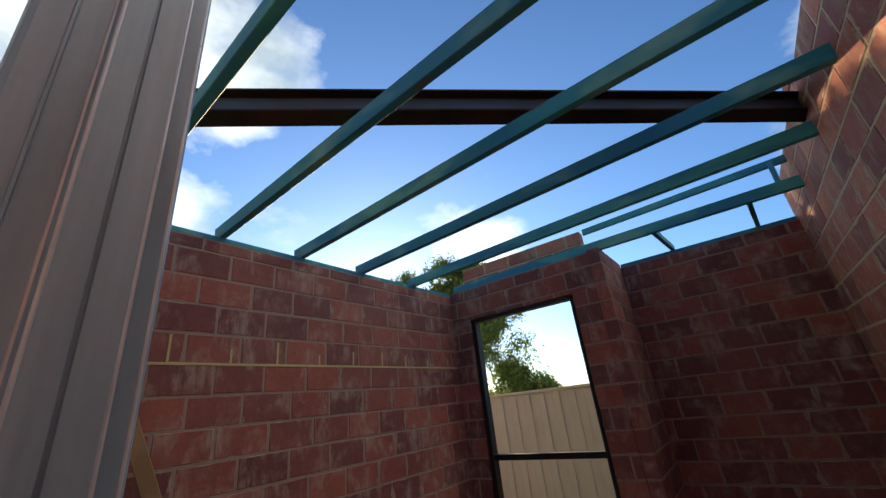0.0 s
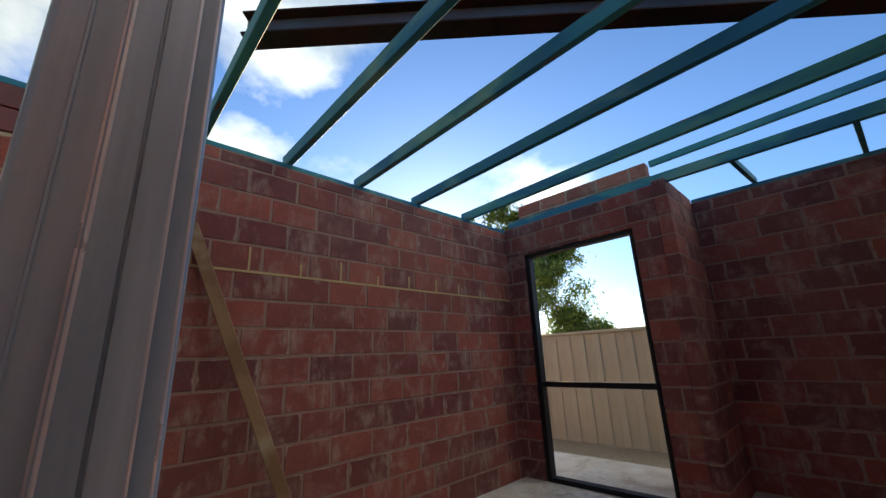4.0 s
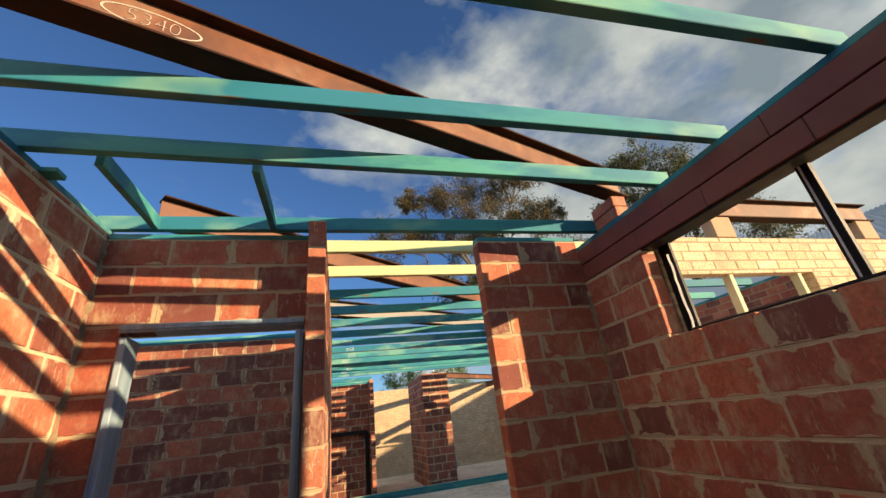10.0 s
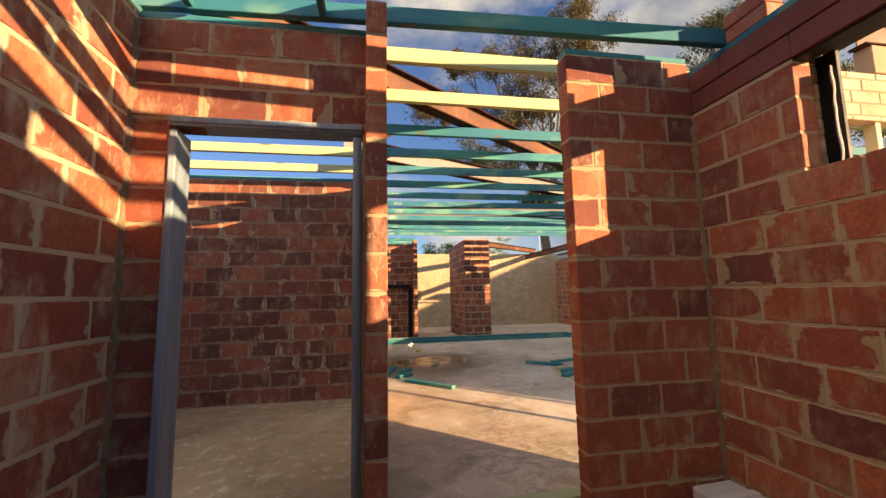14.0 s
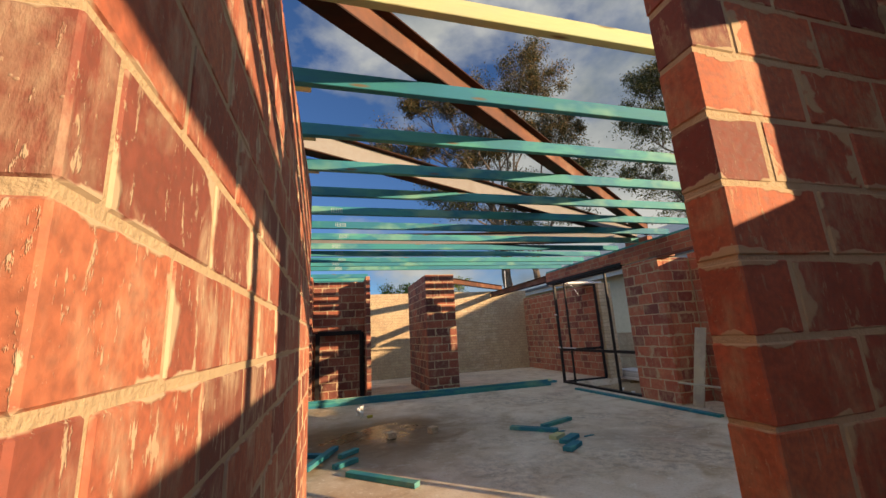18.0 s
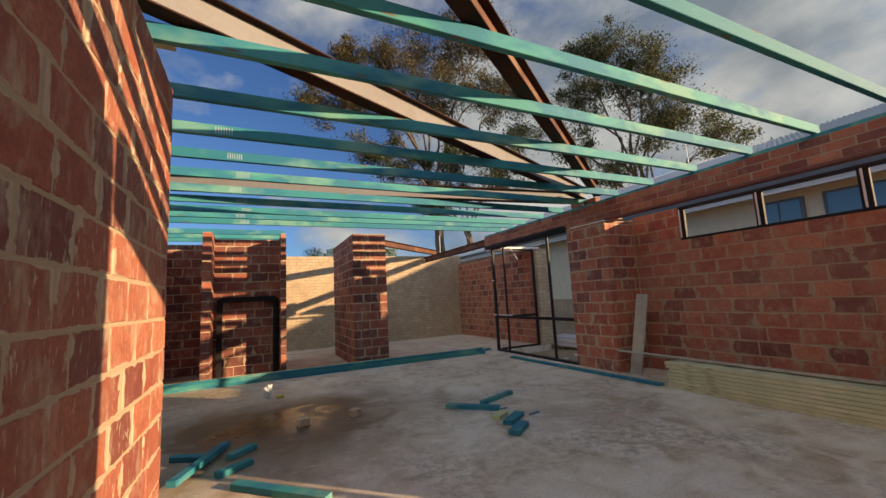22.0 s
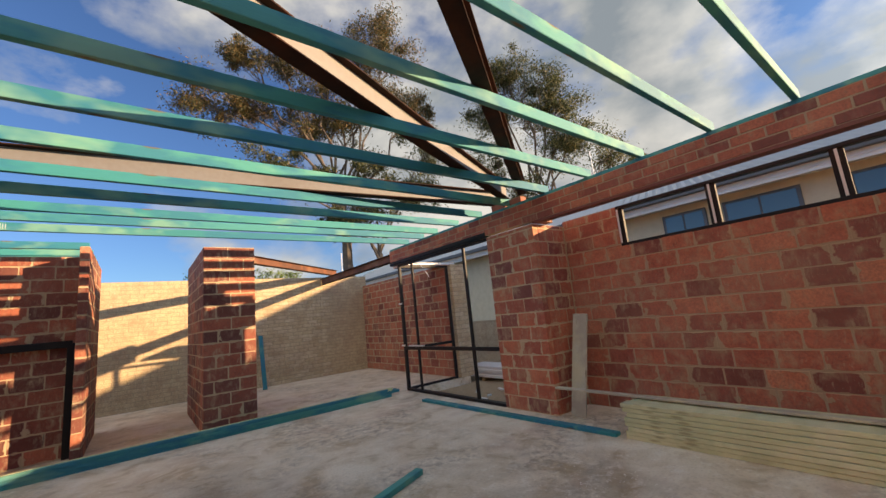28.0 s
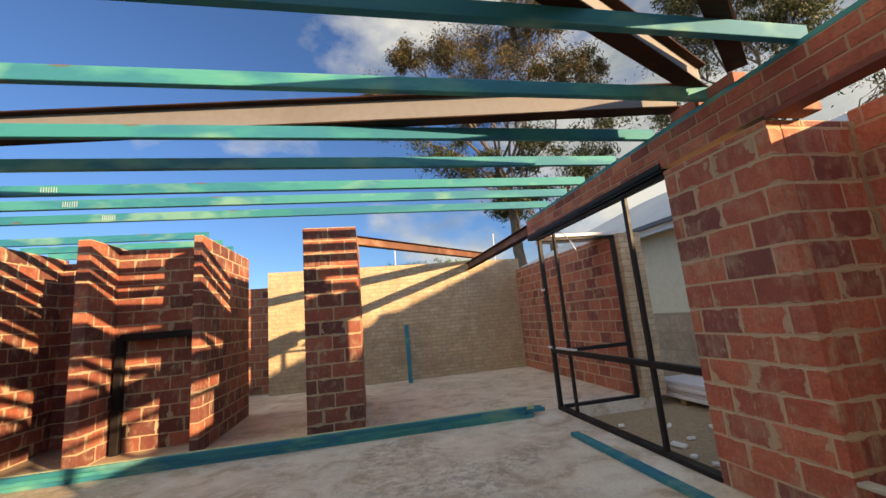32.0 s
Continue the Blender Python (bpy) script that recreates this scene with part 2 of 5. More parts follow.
# Same red brick darkened: shade on the south-facing walls is in its colour.
SHADED = brick_mat("shade_darkened_brick", [(0.0, (0.13, 0.036, 0.032)), (0.4, (0.22, 0.058, 0.042)), (0.7, (0.36, 0.095, 0.056)), (1.0, (0.50, 0.145, 0.078))], (0.56, 0.45, 0.30), 0.60, 0.06, 0.2, 0.1)
# Maroon brick; part of its darkness is back-room shade put into the colour.
DULL = brick_mat("shade_dark_terracotta_brick", [(0.0, (0.15, 0.034, 0.036)), (0.35, (0.21, 0.047, 0.042)), (0.6, (0.30, 0.067, 0.049)), (1.0, (0.40, 0.098, 0.062))], (0.46, 0.33, 0.25), 0.56, 0.03, 0.14, 0.12)
# Pinkish brick lightened so its colour holds the cross wall's skylight.
SKYLIT = brick_mat("skylit_pink_brick", [(0.0, (0.40, 0.19, 0.16)), (0.5, (0.52, 0.26, 0.215)), (1.0, (0.60, 0.32, 0.26))], (0.74, 0.60, 0.38), 0.62, 0.06, 0.3)
CREAM = brick_mat("cream_brick", [(0.0, (0.62, 0.50, 0.30)), (0.5, (0.70, 0.58, 0.37)), (1.0, (0.76, 0.65, 0.44))], (0.72, 0.65, 0.5), 0.8, 0.0)


LIME = brick_mat("limestone_block", [(0.0, (0.50, 0.43, 0.30)), (1.0, (0.62, 0.54, 0.39))], (0.55, 0.47, 0.34), 0.8, 0.0)


def mortar_mat(name, a, b):
    m = Mat(name, 0.95)
    n1, n2 = m.noise(5, 5), m.noise(120, 4)
    m.color(m.mix(n2, m.mix(n1, a, b), tuple(0.75 * v for v in a)))
    m.bump(m.add(m.noise(28, 5), m.mul(n2, 0.5)), 0.8, 0.008)
    return m.m


MORTAR = mortar_mat("sand_mortar", (0.58, 0.445, 0.29), (0.38, 0.285, 0.19))
# Cream mortar, paler than the rest to carry light on two walls.
PALE_MORTAR = mortar_mat("lit_pale_sand_mortar", (0.76, 0.63, 0.43), (0.60, 0.48, 0.32))
# Brownish mortar, its tone lowered to include the shade of these walls.
DULL_MORTAR = mortar_mat("shade_brown_mortar", (0.36, 0.235, 0.175), (0.24, 0.15, 0.12))
# Shaded copy of the sand mortar for the right wall and brick beam.
BROWN_MORTAR = mortar_mat("shade_tan_mortar", (0.45, 0.32, 0.21), (0.32, 0.22, 0.15))
CREAM_MORTAR = mortar_mat("cream_mortar", (0.38, 0.31, 0.21), (0.30, 0.245, 0.165))


def timber_mat(name, stops, stain=(0.10, 0.30, 0.30), pale=(0.5, 0.45, 0.3), knots=0.85):
    m = Mat(name, 0.72)
    base = m.ramp(m.info, stops)
    grain = m.noise(10, 6, m.obj, (0.6, 22, 22), 0.6, 0.4)
    base = m.mix(m.ramp(grain, [(0.35, 0.0), (0.75, 0.5)]), base, m.mix(1.0, base, (0.62, 0.7, 0.68), "MULTIPLY"))
    blot = m.noise(1.5, 5, stretch=(1, 3, 3))
    base = m.mix(m.ramp(blot, [(0.46, 0.0), (0.56, 0.8)]), base, stain)
    base = m.mix(m.ramp(m.noise(1.6, 3, stretch=(1, 2, 2)), [(0.54, 0.0), (0.66, 0.6)]), base, pale)
    knot = m.n.new("ShaderNodeTexVoronoi")
    mp = m.n.new("ShaderNodeMapping")
    mp.inputs["Scale"].default_value = (2.2, 11, 11)
    m.l.new(m.obj, mp.inputs[0])
    m.l.new(mp.outputs[0], knot.inputs["Vector"])
    knot.inputs["Scale"].default_value = 1.0
    base = m.mix(m.ramp(knot.outputs["Distance"], [(0.07, knots), (0.15, 0.0)]), base, (0.13, 0.085, 0.04))
    m.color(base)
    m.bump(grain, 0.25, 0.002)
    return m.m


# Dark and pale blotches carry stain plus some painted sun and shade.
TEAL = timber_mat("treated_teal_pine", [(0.0, (0.007, 0.17, 0.215)), (0.35, (0.020, 0.245, 0.265)), (0.7, (0.055, 0.32, 0.285)), (1.0, (0.009, 0.19, 0.27))], (0.005, 0.15, 0.24), (0.19, 0.40, 0.28))
PALE = timber_mat("treated_pale_pine", [(0.0, (0.52, 0.55, 0.28)), (1.0, (0.60, 0.60, 0.33))], (0.42, 0.52, 0.30))
PINE = timber_mat("raw_pine", [(0.0, (0.50, 0.49, 0.29)), (1.0, (0.64, 0.60, 0.38))], (0.46, 0.46, 0.28), (0.62, 0.57, 0.38), 0.5)
GREYED = timber_mat("weathered_pine", [(0.0, (0.42, 0.38, 0.30)), (1.0, (0.52, 0.47, 0.38))], (0.34, 0.30, 0.24))
OREGON = timber_mat("brown_timber", [(0.0, (0.30, 0.18, 0.09)), (1.0, (0.36, 0.22, 0.11))], (0.22, 0.13, 0.06))


def steel_mat():
    m = Mat("primed_rusty_steel", 0.8, 0.0)
    m.b.inputs["Specular IOR Level"].default_value = 0.2
    n1, n2 = m.noise(2.2, 6), m.noise(30, 6)
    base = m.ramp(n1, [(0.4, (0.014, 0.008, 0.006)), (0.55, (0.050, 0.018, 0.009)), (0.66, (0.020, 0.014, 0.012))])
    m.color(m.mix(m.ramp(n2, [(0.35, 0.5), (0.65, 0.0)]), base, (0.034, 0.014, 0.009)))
    m.bump(n2, 0.25, 0.002)
    return m.m


STEEL = steel_mat()


def paint_mat(name, c, rough=0.4, metal=0.0, dirt=(0.2, 0.17, 0.14), amount=0.3, scale=6.0):
    m = Mat(name, rough, metal)
    n1, n2 = m.noise(scale, 5), m.noise(70, 4)
    m.color(m.mix(m.mul(m.ramp(n1, [(0.4, 0.0), (0.75, 1.0)]), amount), m.mix(m.mul(n2, 0.18), c, tuple(v * 0.6 for v in c)), dirt))
    m.rough(m.ramp(n1, [(0.2, max(rough - 0.1, 0.05)), (0.8, min(rough + 0.2, 1.0))]))
    m.bump(n2, 0.08, 0.001)
    return m.m


BLACK = paint_mat("black_powder_coat", (0.008, 0.007, 0.008), 0.5, 0.0, (0.12, 0.10, 0.08), 0.08, 9)
BLACK.node_tree.nodes["Principled BSDF"].inputs["Specular IOR Level"].default_value = 0.3


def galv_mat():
    """Dull galvanised sheet with drips and rub marks down its length; its blue tint paints in reflected sky."""
    m = Mat("sky_tinted_galvanised_steel", 0.40, 0.1)
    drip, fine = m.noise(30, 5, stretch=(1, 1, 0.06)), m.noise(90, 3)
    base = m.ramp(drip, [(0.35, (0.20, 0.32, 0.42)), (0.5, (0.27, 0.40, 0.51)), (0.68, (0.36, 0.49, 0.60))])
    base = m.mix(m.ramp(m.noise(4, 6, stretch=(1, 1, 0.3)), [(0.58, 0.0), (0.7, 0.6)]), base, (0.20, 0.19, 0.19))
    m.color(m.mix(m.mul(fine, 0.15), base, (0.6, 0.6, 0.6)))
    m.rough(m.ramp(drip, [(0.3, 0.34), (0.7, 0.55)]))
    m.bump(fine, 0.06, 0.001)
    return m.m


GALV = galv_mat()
WRAP = paint_mat("white_plastic_wrap", (0.62, 0.62, 0.64), 0.35, 0.0, (0.4, 0.38, 0.38), 0.3, 12)
WHITE = paint_mat("white_sheet_metal", (0.72, 0.73, 0.75), 0.35, 0.0, (0.5, 0.48, 0.45), 0.25, 4)
FENCE = paint_mat("cream_steel_fence", (0.62, 0.53, 0.36), 0.5, 0.0, (0.45, 0.38, 0.27), 0.35, 3)
ROOF = paint_mat("grey_corrugated_steel", (0.56, 0.56, 0.55), 0.5, 0.1, (0.42, 0.43, 0.43), 0.3, 1)
DARKROOF = paint_mat("charcoal_gutter", (0.10, 0.11, 0.125), 0.5, 0.0, (0.07, 0.07, 0.07), 0.3, 2)
LINTEL = paint_mat("red_primed_lintel", (0.20, 0.055, 0.04), 0.6, 0.0, (0.13, 0.06, 0.05), 0.6, 5)
BARK = paint_mat("eucalypt_bark", (0.14, 0.11, 0.085), 0.95, 0.0, (0.06, 0.048, 0.04), 0.8, 2)
HOUSEWALL = paint_mat("far_cream_brick", (0.60, 0.52, 0.38), 0.9, 0.0, (0.42, 0.36, 0.27), 0.4, 5)
GREYWALL = paint_mat("grey_render", (0.42, 0.39, 0.34), 0.9, 0.0, (0.3, 0.28, 0.25), 0.4, 1)
PAPER = paint_mat("crumpled_paper", (0.75, 0.74, 0.7), 0.9)
YELLOW = paint_mat("yellow_tape", (0.55, 0.45, 0.05), 0.6)


def concrete_mat():
    m = Mat("stained_concrete", 0.75)
    big, mid, fine = m.noise(0.55, 5, dist=0.5), m.noise(2.6, 6, dist=0.8), m.noise(45, 5)
    base = m.ramp(mid, [(0.34, (0.46, 0.35, 0.23)), (0.45, (0.66, 0.56, 0.43)), (0.62, (0.76, 0.68, 0.565))])
    damp = m.ramp(big, [(0.30, 0.8), (0.43, 0.0)])
    base = m.mix(m.mul(damp, 0.62), base, (0.22, 0.15, 0.09))
    span = m.n.new("ShaderNodeSeparateXYZ")
    m.l.new(m.pos, span.inputs[0])
    west = m.ramp(m.add(m.mul(span.outputs[0], 0.16), m.mul(m.noise(0.9, 5, dist=0.8), 0.9)), [(0.46, 0.75), (0.82, 0.0)])
    base = m.mix(west, base, m.mix(mid, (0.26, 0.16, 0.075), (0.50, 0.34, 0.175)))
    off = m.n.new("ShaderNodeMapping")
    off.inputs["Location"].default_value, off.inputs["Scale"].default_value = (-1.5 * 0.50, -7.9 * 0.62, 0), (0.50, 0.62, 1)
    m.l.new(m.pos, off.inputs[0])
    dist = m.n.new("ShaderNodeVectorMath")
    dist.operation = "LENGTH"
    m.l.new(off.outputs[0], dist.inputs[0])
    spill = m.ramp(m.add(dist.outputs["Value"], m.mul(m.noise(1.6, 5, dist=1.0), 0.9)), [(0.72, 1.0), (1.6, 0.0)])
    base = m.mix(m.mul(spill, 0.9), base, (0.085, 0.048, 0.02))
    stain = m.ramp(m.add(m.mul(dist.outputs["Value"], 0.5), m.mul(m.noise(1.1, 6, dist=1.2), 0.55)), [(0.44, 0.9), (0.80, 0.0)])
    rusty = m.ramp(m.noise(1.3, 3), [(0.57, 0.0), (0.72, 0.55)])
    base = m.mix(rusty, base, (0.42, 0.26, 0.17))
    pale = m.ramp(m.noise(8, 6, rough=0.7), [(0.54, 0.0), (0.68, 0.75)])
    base = m.mix(pale, base, (0.78, 0.73, 0.65))
    base = m.mix(m.ramp(fine, [(0.3, 0.3), (0.5, 0.0)]), base, (0.26, 0.2, 0.15))
    scuff = m.mul(m.ramp(m.noise(0.8, 4, dist=0.6), [(0.47, 0.0), (0.62, 1.0)]), m.ramp(m.noise(11, 7, rough=0.75, dist=0.5), [(0.44, 0.0), (0.60, 0.72)]))
    base = m.mix(scuff, base, (0.24, 0.205, 0.165))
    fleck = m.mul(m.ramp(m.noise(30, 3, dist=0.8), [(0.66, 0.0), (0.69, 0.9)]), m.ramp(m.noise(0.9, 3), [(0.42, 0.0), (0.6, 1.0)]))
    base = m.mix(fleck, base, (0.84, 0.80, 0.72))
    pink = m.ramp(m.noise(0.75, 4, dist=0.7), [(0.62, 0.0), (0.74, 0.5)])
    base = m.mix(pink, base, (0.52, 0.30, 0.24))
    base = m.mix(m.mul(stain, 0.85), base, m.mix(mid, (0.10, 0.056, 0.022), (0.24, 0.145, 0.068)))
    base = m.mix(m.mul(spill, 0.9), base, m.mix(mid, (0.10, 0.050, 0.014), (0.24, 0.135, 0.055)))
    m.color(base)
    m.rough(m.mix(m.ramp(m.add(m.mul(spill, 0.75), m.mul(mid, 0.4)), [(0.70, 0.0), (0.98, 1.0)]), m.ramp(mid, [(0.3, 0.42), (0.7, 0.66)]), (0.24, 0.24, 0.24)))
    m.bump(m.add(m.mul(fine, 0.6), mid), 0.2, 0.006)
    return m.m


CONCRETE = concrete_mat()


def soil_mat():
    m = Mat("sandy_soil", 1.0)
    n1, n2 = m.noise(1.5, 6), m.noise(40, 6)
    m.color(m.mix(m.ramp(n2, [(0.35, 0.6), (0.65, 0.0)]), m.mix(n1, (0.34, 0.245, 0.145), (0.46, 0.35, 0.225)), (0.18, 0.125, 0.07)))
    m.bump(m.add(m.noise(9, 5), n2), 0.7, 0.02)
    return m.m


SOIL = soil_mat()


def leaf_mat(name, stops):
    m = Mat(name, 0.6)
    isl = m.n.new("ShaderNodeNewGeometry").outputs["Random Per Island"]
    m.color(m.ramp(isl, stops))
    back, both = m.n.new("ShaderNodeBsdfTranslucent"), m.n.new("ShaderNodeMixShader")
    both.inputs[0].default_value = 0.35
    m.l.new(m.b.inputs["Base Color"].links[0].from_socket, back.inputs["Color"])
    m.l.new(m.b.outputs[0], both.inputs[1])
    m.l.new(back.outputs[0], both.inputs[2])
    m.l.new(both.outputs[0], m.n["Material Output"].inputs["Surface"])
    return m.m


GUM = leaf_mat("gum_leaves", [(0.0, (0.035, 0.045, 0.02)), (0.5, (0.075, 0.078, 0.034)), (0.75, (0.15, 0.105, 0.042)), (1.0, (0.25, 0.155, 0.062))])
DARKGUM = leaf_mat("dark_gum_leaves", [(0.0, (0.020, 0.032, 0.013)), (0.5, (0.05, 0.068, 0.027)), (0.8, (0.11, 0.12, 0.045)), (1.0, (0.20, 0.17, 0.065))])
GREEN = leaf_mat("green_leaves", [(0.0, (0.05, 0.10, 0.02)), (0.6, (0.11, 0.19, 0.035)), (1.0, (0.20, 0.27, 0.06))])


def glass_mat():
    m = Mat("blue_window_glass", 0.04)
    m.color((0.05, 0.10, 0.15))
    m.b.inputs["Specular IOR Level"].default_value = 0.8
    return m.m


GLASS = glass_mat()

# ---- builders ----


def box(bm, x0, x1, y0, y1, z0, z1):
    v = [bm.verts.new(p) for p in ((x0, y0, z0), (x1, y0, z0), (x1, y1, z0), (x0, y1, z0), (x0, y0, z1), (x1, y0, z1), (x1, y1, z1), (x0, y1, z1))]
    for f in ((0, 3, 2, 1), (4, 5, 6, 7), (0, 1, 5, 4), (1, 2, 6, 5), (2, 3, 7, 6), (3, 0, 4, 7)):
        bm.faces.new([v[i] for i in f])


def mesh_of(bm, name, material):
    me = bpy.data.meshes.new(name)
    bm.normal_update()
    bm.to_mesh(me)
    bm.free()
    me.materials.append(material)
    return me


def part(name, bm, material, parent=None, label=""):
    me = bm if isinstance(bm, bpy.types.Mesh) else mesh_of(bm, name, material)
    ob = new(name, me)
    ob.parent = parent
    if label:
        ob["label"] = label
    return ob


CHAMFERED = {}


def chamfered(sx, sy, sz, b, material):
    """A box mesh about its own centre with cut edges, kept for reuse."""
    key = (round(sx, 3), round(sy, 3), round(sz, 3), round(b, 4), material.name)
    if key in CHAMFERED:
        return CHAMFERED[key]
    h = (sx / 2, sy / 2, sz / 2)
    verts, ids = [], {}
    for cx in (-1, 1):
        for cy in (-1, 1):
            for cz in (-1, 1):
                c = (cx, cy, cz)
                for a in range(3):
                    ids[c, a] = len(verts)
                    verts.append(tuple(c[k] * (h[k] if k == a else h[k] - b) for k in range(3)))
    faces = []
    for a in range(3):
        u, w = (a + 1) % 3, (a + 2) % 3
        for s in (-1, 1):
            ring = []
            for cu, cw in ((-1, -1), (1, -1), (1, 1), (-1, 1)):
                c = [0, 0, 0]
                c[a], c[u], c[w] = s, cu, cw
                ring.append(ids[tuple(c), a])
            faces.append(ring if s > 0 else ring[::-1])
        for su in (-1, 1):
            for sw in (-1, 1):
                c0, c1 = [0, 0, 0], [0, 0, 0]
                c0[a], c1[a] = -1, 1
                c0[u] = c1[u] = su
                c0[w] = c1[w] = sw
                quad = [ids[tuple(c0), u], ids[tuple(c1), u], ids[tuple(c1), w], ids[tuple(c0), w]]
                faces.append(quad if su * sw < 0 else quad[::-1])
    for cx in (-1, 1):
        for cy in (-1, 1):
            for cz in (-1, 1):
                tri = [ids[(cx, cy, cz), a] for a in range(3)]
                faces.append(tri if cx * cy * cz > 0 else tri[::-1])
    me = bpy.data.meshes.new("block")
    me.from_pydata(verts, [], faces)
    me.materials.append(material)
    CHAMFERED[key] = me
    return me


def thing(name, label, category, group="", kind="", at=(0, 0, 0)):
    ob = new(name)
    ob.empty_display_size = 0.1
    ob.location = at
    return tagged(ob, label, category, group, kind)


def placed(name, me, matrix, label, category, group="", kind=""):
    ob = new(name, me)
    ob.matrix_world = matrix
    return tagged(ob, label, category, group, kind)


def along(p, q, up=(0, 0, 1), roll=0):
    """The pose at the middle of p-q whose x axis runs from p to q and whose z axis is nearest up."""
    p, q = Vector(p), Vector(q)
    x = (q - p).normalized()
    y = Vector(up).cross(x).normalized()
    z = x.cross(y)
    m = Matrix((x, y, z)).transposed().to_4x4()
    return Matrix.Translation((p + q) / 2) @ m @ pose(0, 0, 0, roll)


def bar(name, p, q, w, h, material, label, category, group="", roll=0, parent=None, b=0.003):
    """A straight length of timber or bar from p to q, w wide and h high."""
    d = (Vector(q) - Vector(p)).length
    me = chamfered(d, w, h, b, material)
    if parent:
        ob = part(name, me, material, parent, label)
        ob.matrix_world = along(p, q, roll=roll) if abs((Vector(q) - Vector(p)).normalized().z) < 0.95 else along(p, q, (0, 1, 0), roll)
        return ob
    up = (0, 0, 1) if abs((Vector(q) - Vector(p)).normalized().z) < 0.95 else (0, 1, 0)
    return placed(name, me, along(p, q, up, roll), label, category, group)


rng = random.Random(7)
WALL_BRICKS = []


def wall(name, axis, a0, a1, c0, c1, z0, z1, label, openings=(), course=0.172, length=0.315, joint=0.013, brick=BRICK, mortar=MORTAR, shift=0.0, limit=300, near=None):
    """A brick wall along x or y from a0 to a1, between c0 and c1 across, with rectangular openings (from, to, bottom, top)."""
    bm = bmesh.new()
    inset = 0.0035
    cuts = sorted({a0, a1, *(v for o in openings for v in o[:2] if a0 < v < a1)})
    for s, e in zip(cuts, cuts[1:]):
        holes = sorted((o[2], o[3]) for o in openings if o[0] <= s + 1e-6 and o[1] >= e - 1e-6)
        z = z0
        for hb, ht in holes + [(z1, z1)]:
            if hb > z + 1e-4:
                s1 = s + (inset if s == a0 or any(abs(o[1] - s) < 1e-6 for o in openings) else 0)
                e1 = e - (inset if e == a1 or any(abs(o[0] - e) < 1e-6 for o in openings) else 0)
                top, low = hb - (inset if hb < z1 else 0.001), z + (inset if z > z0 else 0)
                if axis == "x":
                    box(bm, s1, e1, c0 + inset, c1 - inset, low, top)
                else:
                    box(bm, c0 + inset, c1 - inset, s1, e1, low, top)
            z = max(z, ht)
    ob = part(name, bm, mortar)
    tagged(ob, label, "wall", "", "structure")
    WALL_BRICKS.append((ob, axis, a0, a1, c0, c1, z0, z1, openings, course, length, joint, brick, shift, limit, near))
    return ob


def lay_bricks(ob, axis, a0, a1, c0, c1, z0, z1, openings, course, length, joint, brick, shift, limit, near):
    made, rest = [], []
    row = 0
    z = z0
    while z < z1 - 0.03:
        top = min(z + course, z1)
        levels = sorted({z + joint / 2, top - joint / 2, *(v for o in openings for v in (o[2], o[3]) if z + 0.02 < v < top - 0.02)})
        for lo, hi in zip(levels, levels[1:]):
            mid = (lo + hi) / 2
            spans, s = [], a0
            for o in sorted(o for o in openings if o[2] < mid < o[3]):
                if o[0] > s:
                    spans.append((s, o[0]))
                s = max(s, o[1])
            if s < a1:
                spans.append((s, a1))
            for s, e in spans:
                first = math.floor((s - a0 - shift) / length) - 1
                k = a0 + shift + first * length + (length / 2 if row % 2 else 0) + rng.uniform(-0.035, 0.035)
                while k < e:
                    step = length + rng.uniform(-0.014, 0.014) * (length > 0.3)
                    b0, b1 = max(k, s), min(k + step, e)
                    k += step
                    if b0 - s < 0.045:
                        b0 = s
                    if e - b1 < 0.045:
                        b1, k = e, e
                    if b1 - b0 < 0.045:
                        continue
                    edge = b0 <= s or b1 >= e
                    gap = joint * rng.uniform(0.35, 0.75)
                    b0 += gap if b0 > s else 0
                    b1 -= gap if b1 < e else 0
                    made.append(((b0 + b1) / 2, mid, round((b1 - b0) / 0.005) * 0.005, hi - lo, edge))
        z += course
        row += 1
    if len(made) > limit:
        key = near if near is not None else (a0 + a1) / 2
        made.sort(key=lambda r: abs(r[0] - key))
        made, rest = made[:limit], made[limit:]
    cm, th = (c0 + c1) / 2, c1 - c0
    for s, zc, ln, ht, cut in made:
        size = (ln, th, ht) if axis == "x" else (th, ln, ht)
        b = part("brick", chamfered(*size, 0.004, brick), brick, ob)
        jit = rng.uniform(-0.0015, 0.0015)
        b["hx"], b["hy"] = (ln / 2, 9.0) if axis == "x" else (9.0, ln / 2)
        if cut:
            b["hx"] = b["hy"] = 9.0
        zc += rng.uniform(-0.0025, 0.0025) * (course > 0.1)
        b.location = (s, cm + jit, zc) if axis == "x" else (cm + jit, s, zc)
        b.rotation_euler = (rng.uniform(-0.004, 0.004), rng.uniform(-0.004, 0.004), 0)
    if rest:
        bm = bmesh.new()
        for s, zc, ln, ht, cut in rest:
            if axis == "x":
                box(bm, s - ln / 2, s + ln / 2, c0, c1, zc - ht / 2, zc + ht / 2)
            else:
                box(bm, c0, c1, s - ln / 2, s + ln / 2, zc - ht / 2, zc + ht / 2)
        tagged(part("brickwork", bm, brick, ob), kind="stuff")


# ---- ground and floor ----
bm = bmesh.new()
box(bm, -4.2, 6.76, -4.3, 7.6, -0.2, 0.0)
box(bm, -4.2, 6.12, 7.6, 10.70, -0.2, 0.0)
box(bm, -4.2, 7.5, 10.70, 15.0, -0.2, 0.0)
tagged(part("floor", bm, CONCRETE), "stained grey-brown concrete house slab with damp patches", "floor", "", "structure")
bm = bmesh.new()
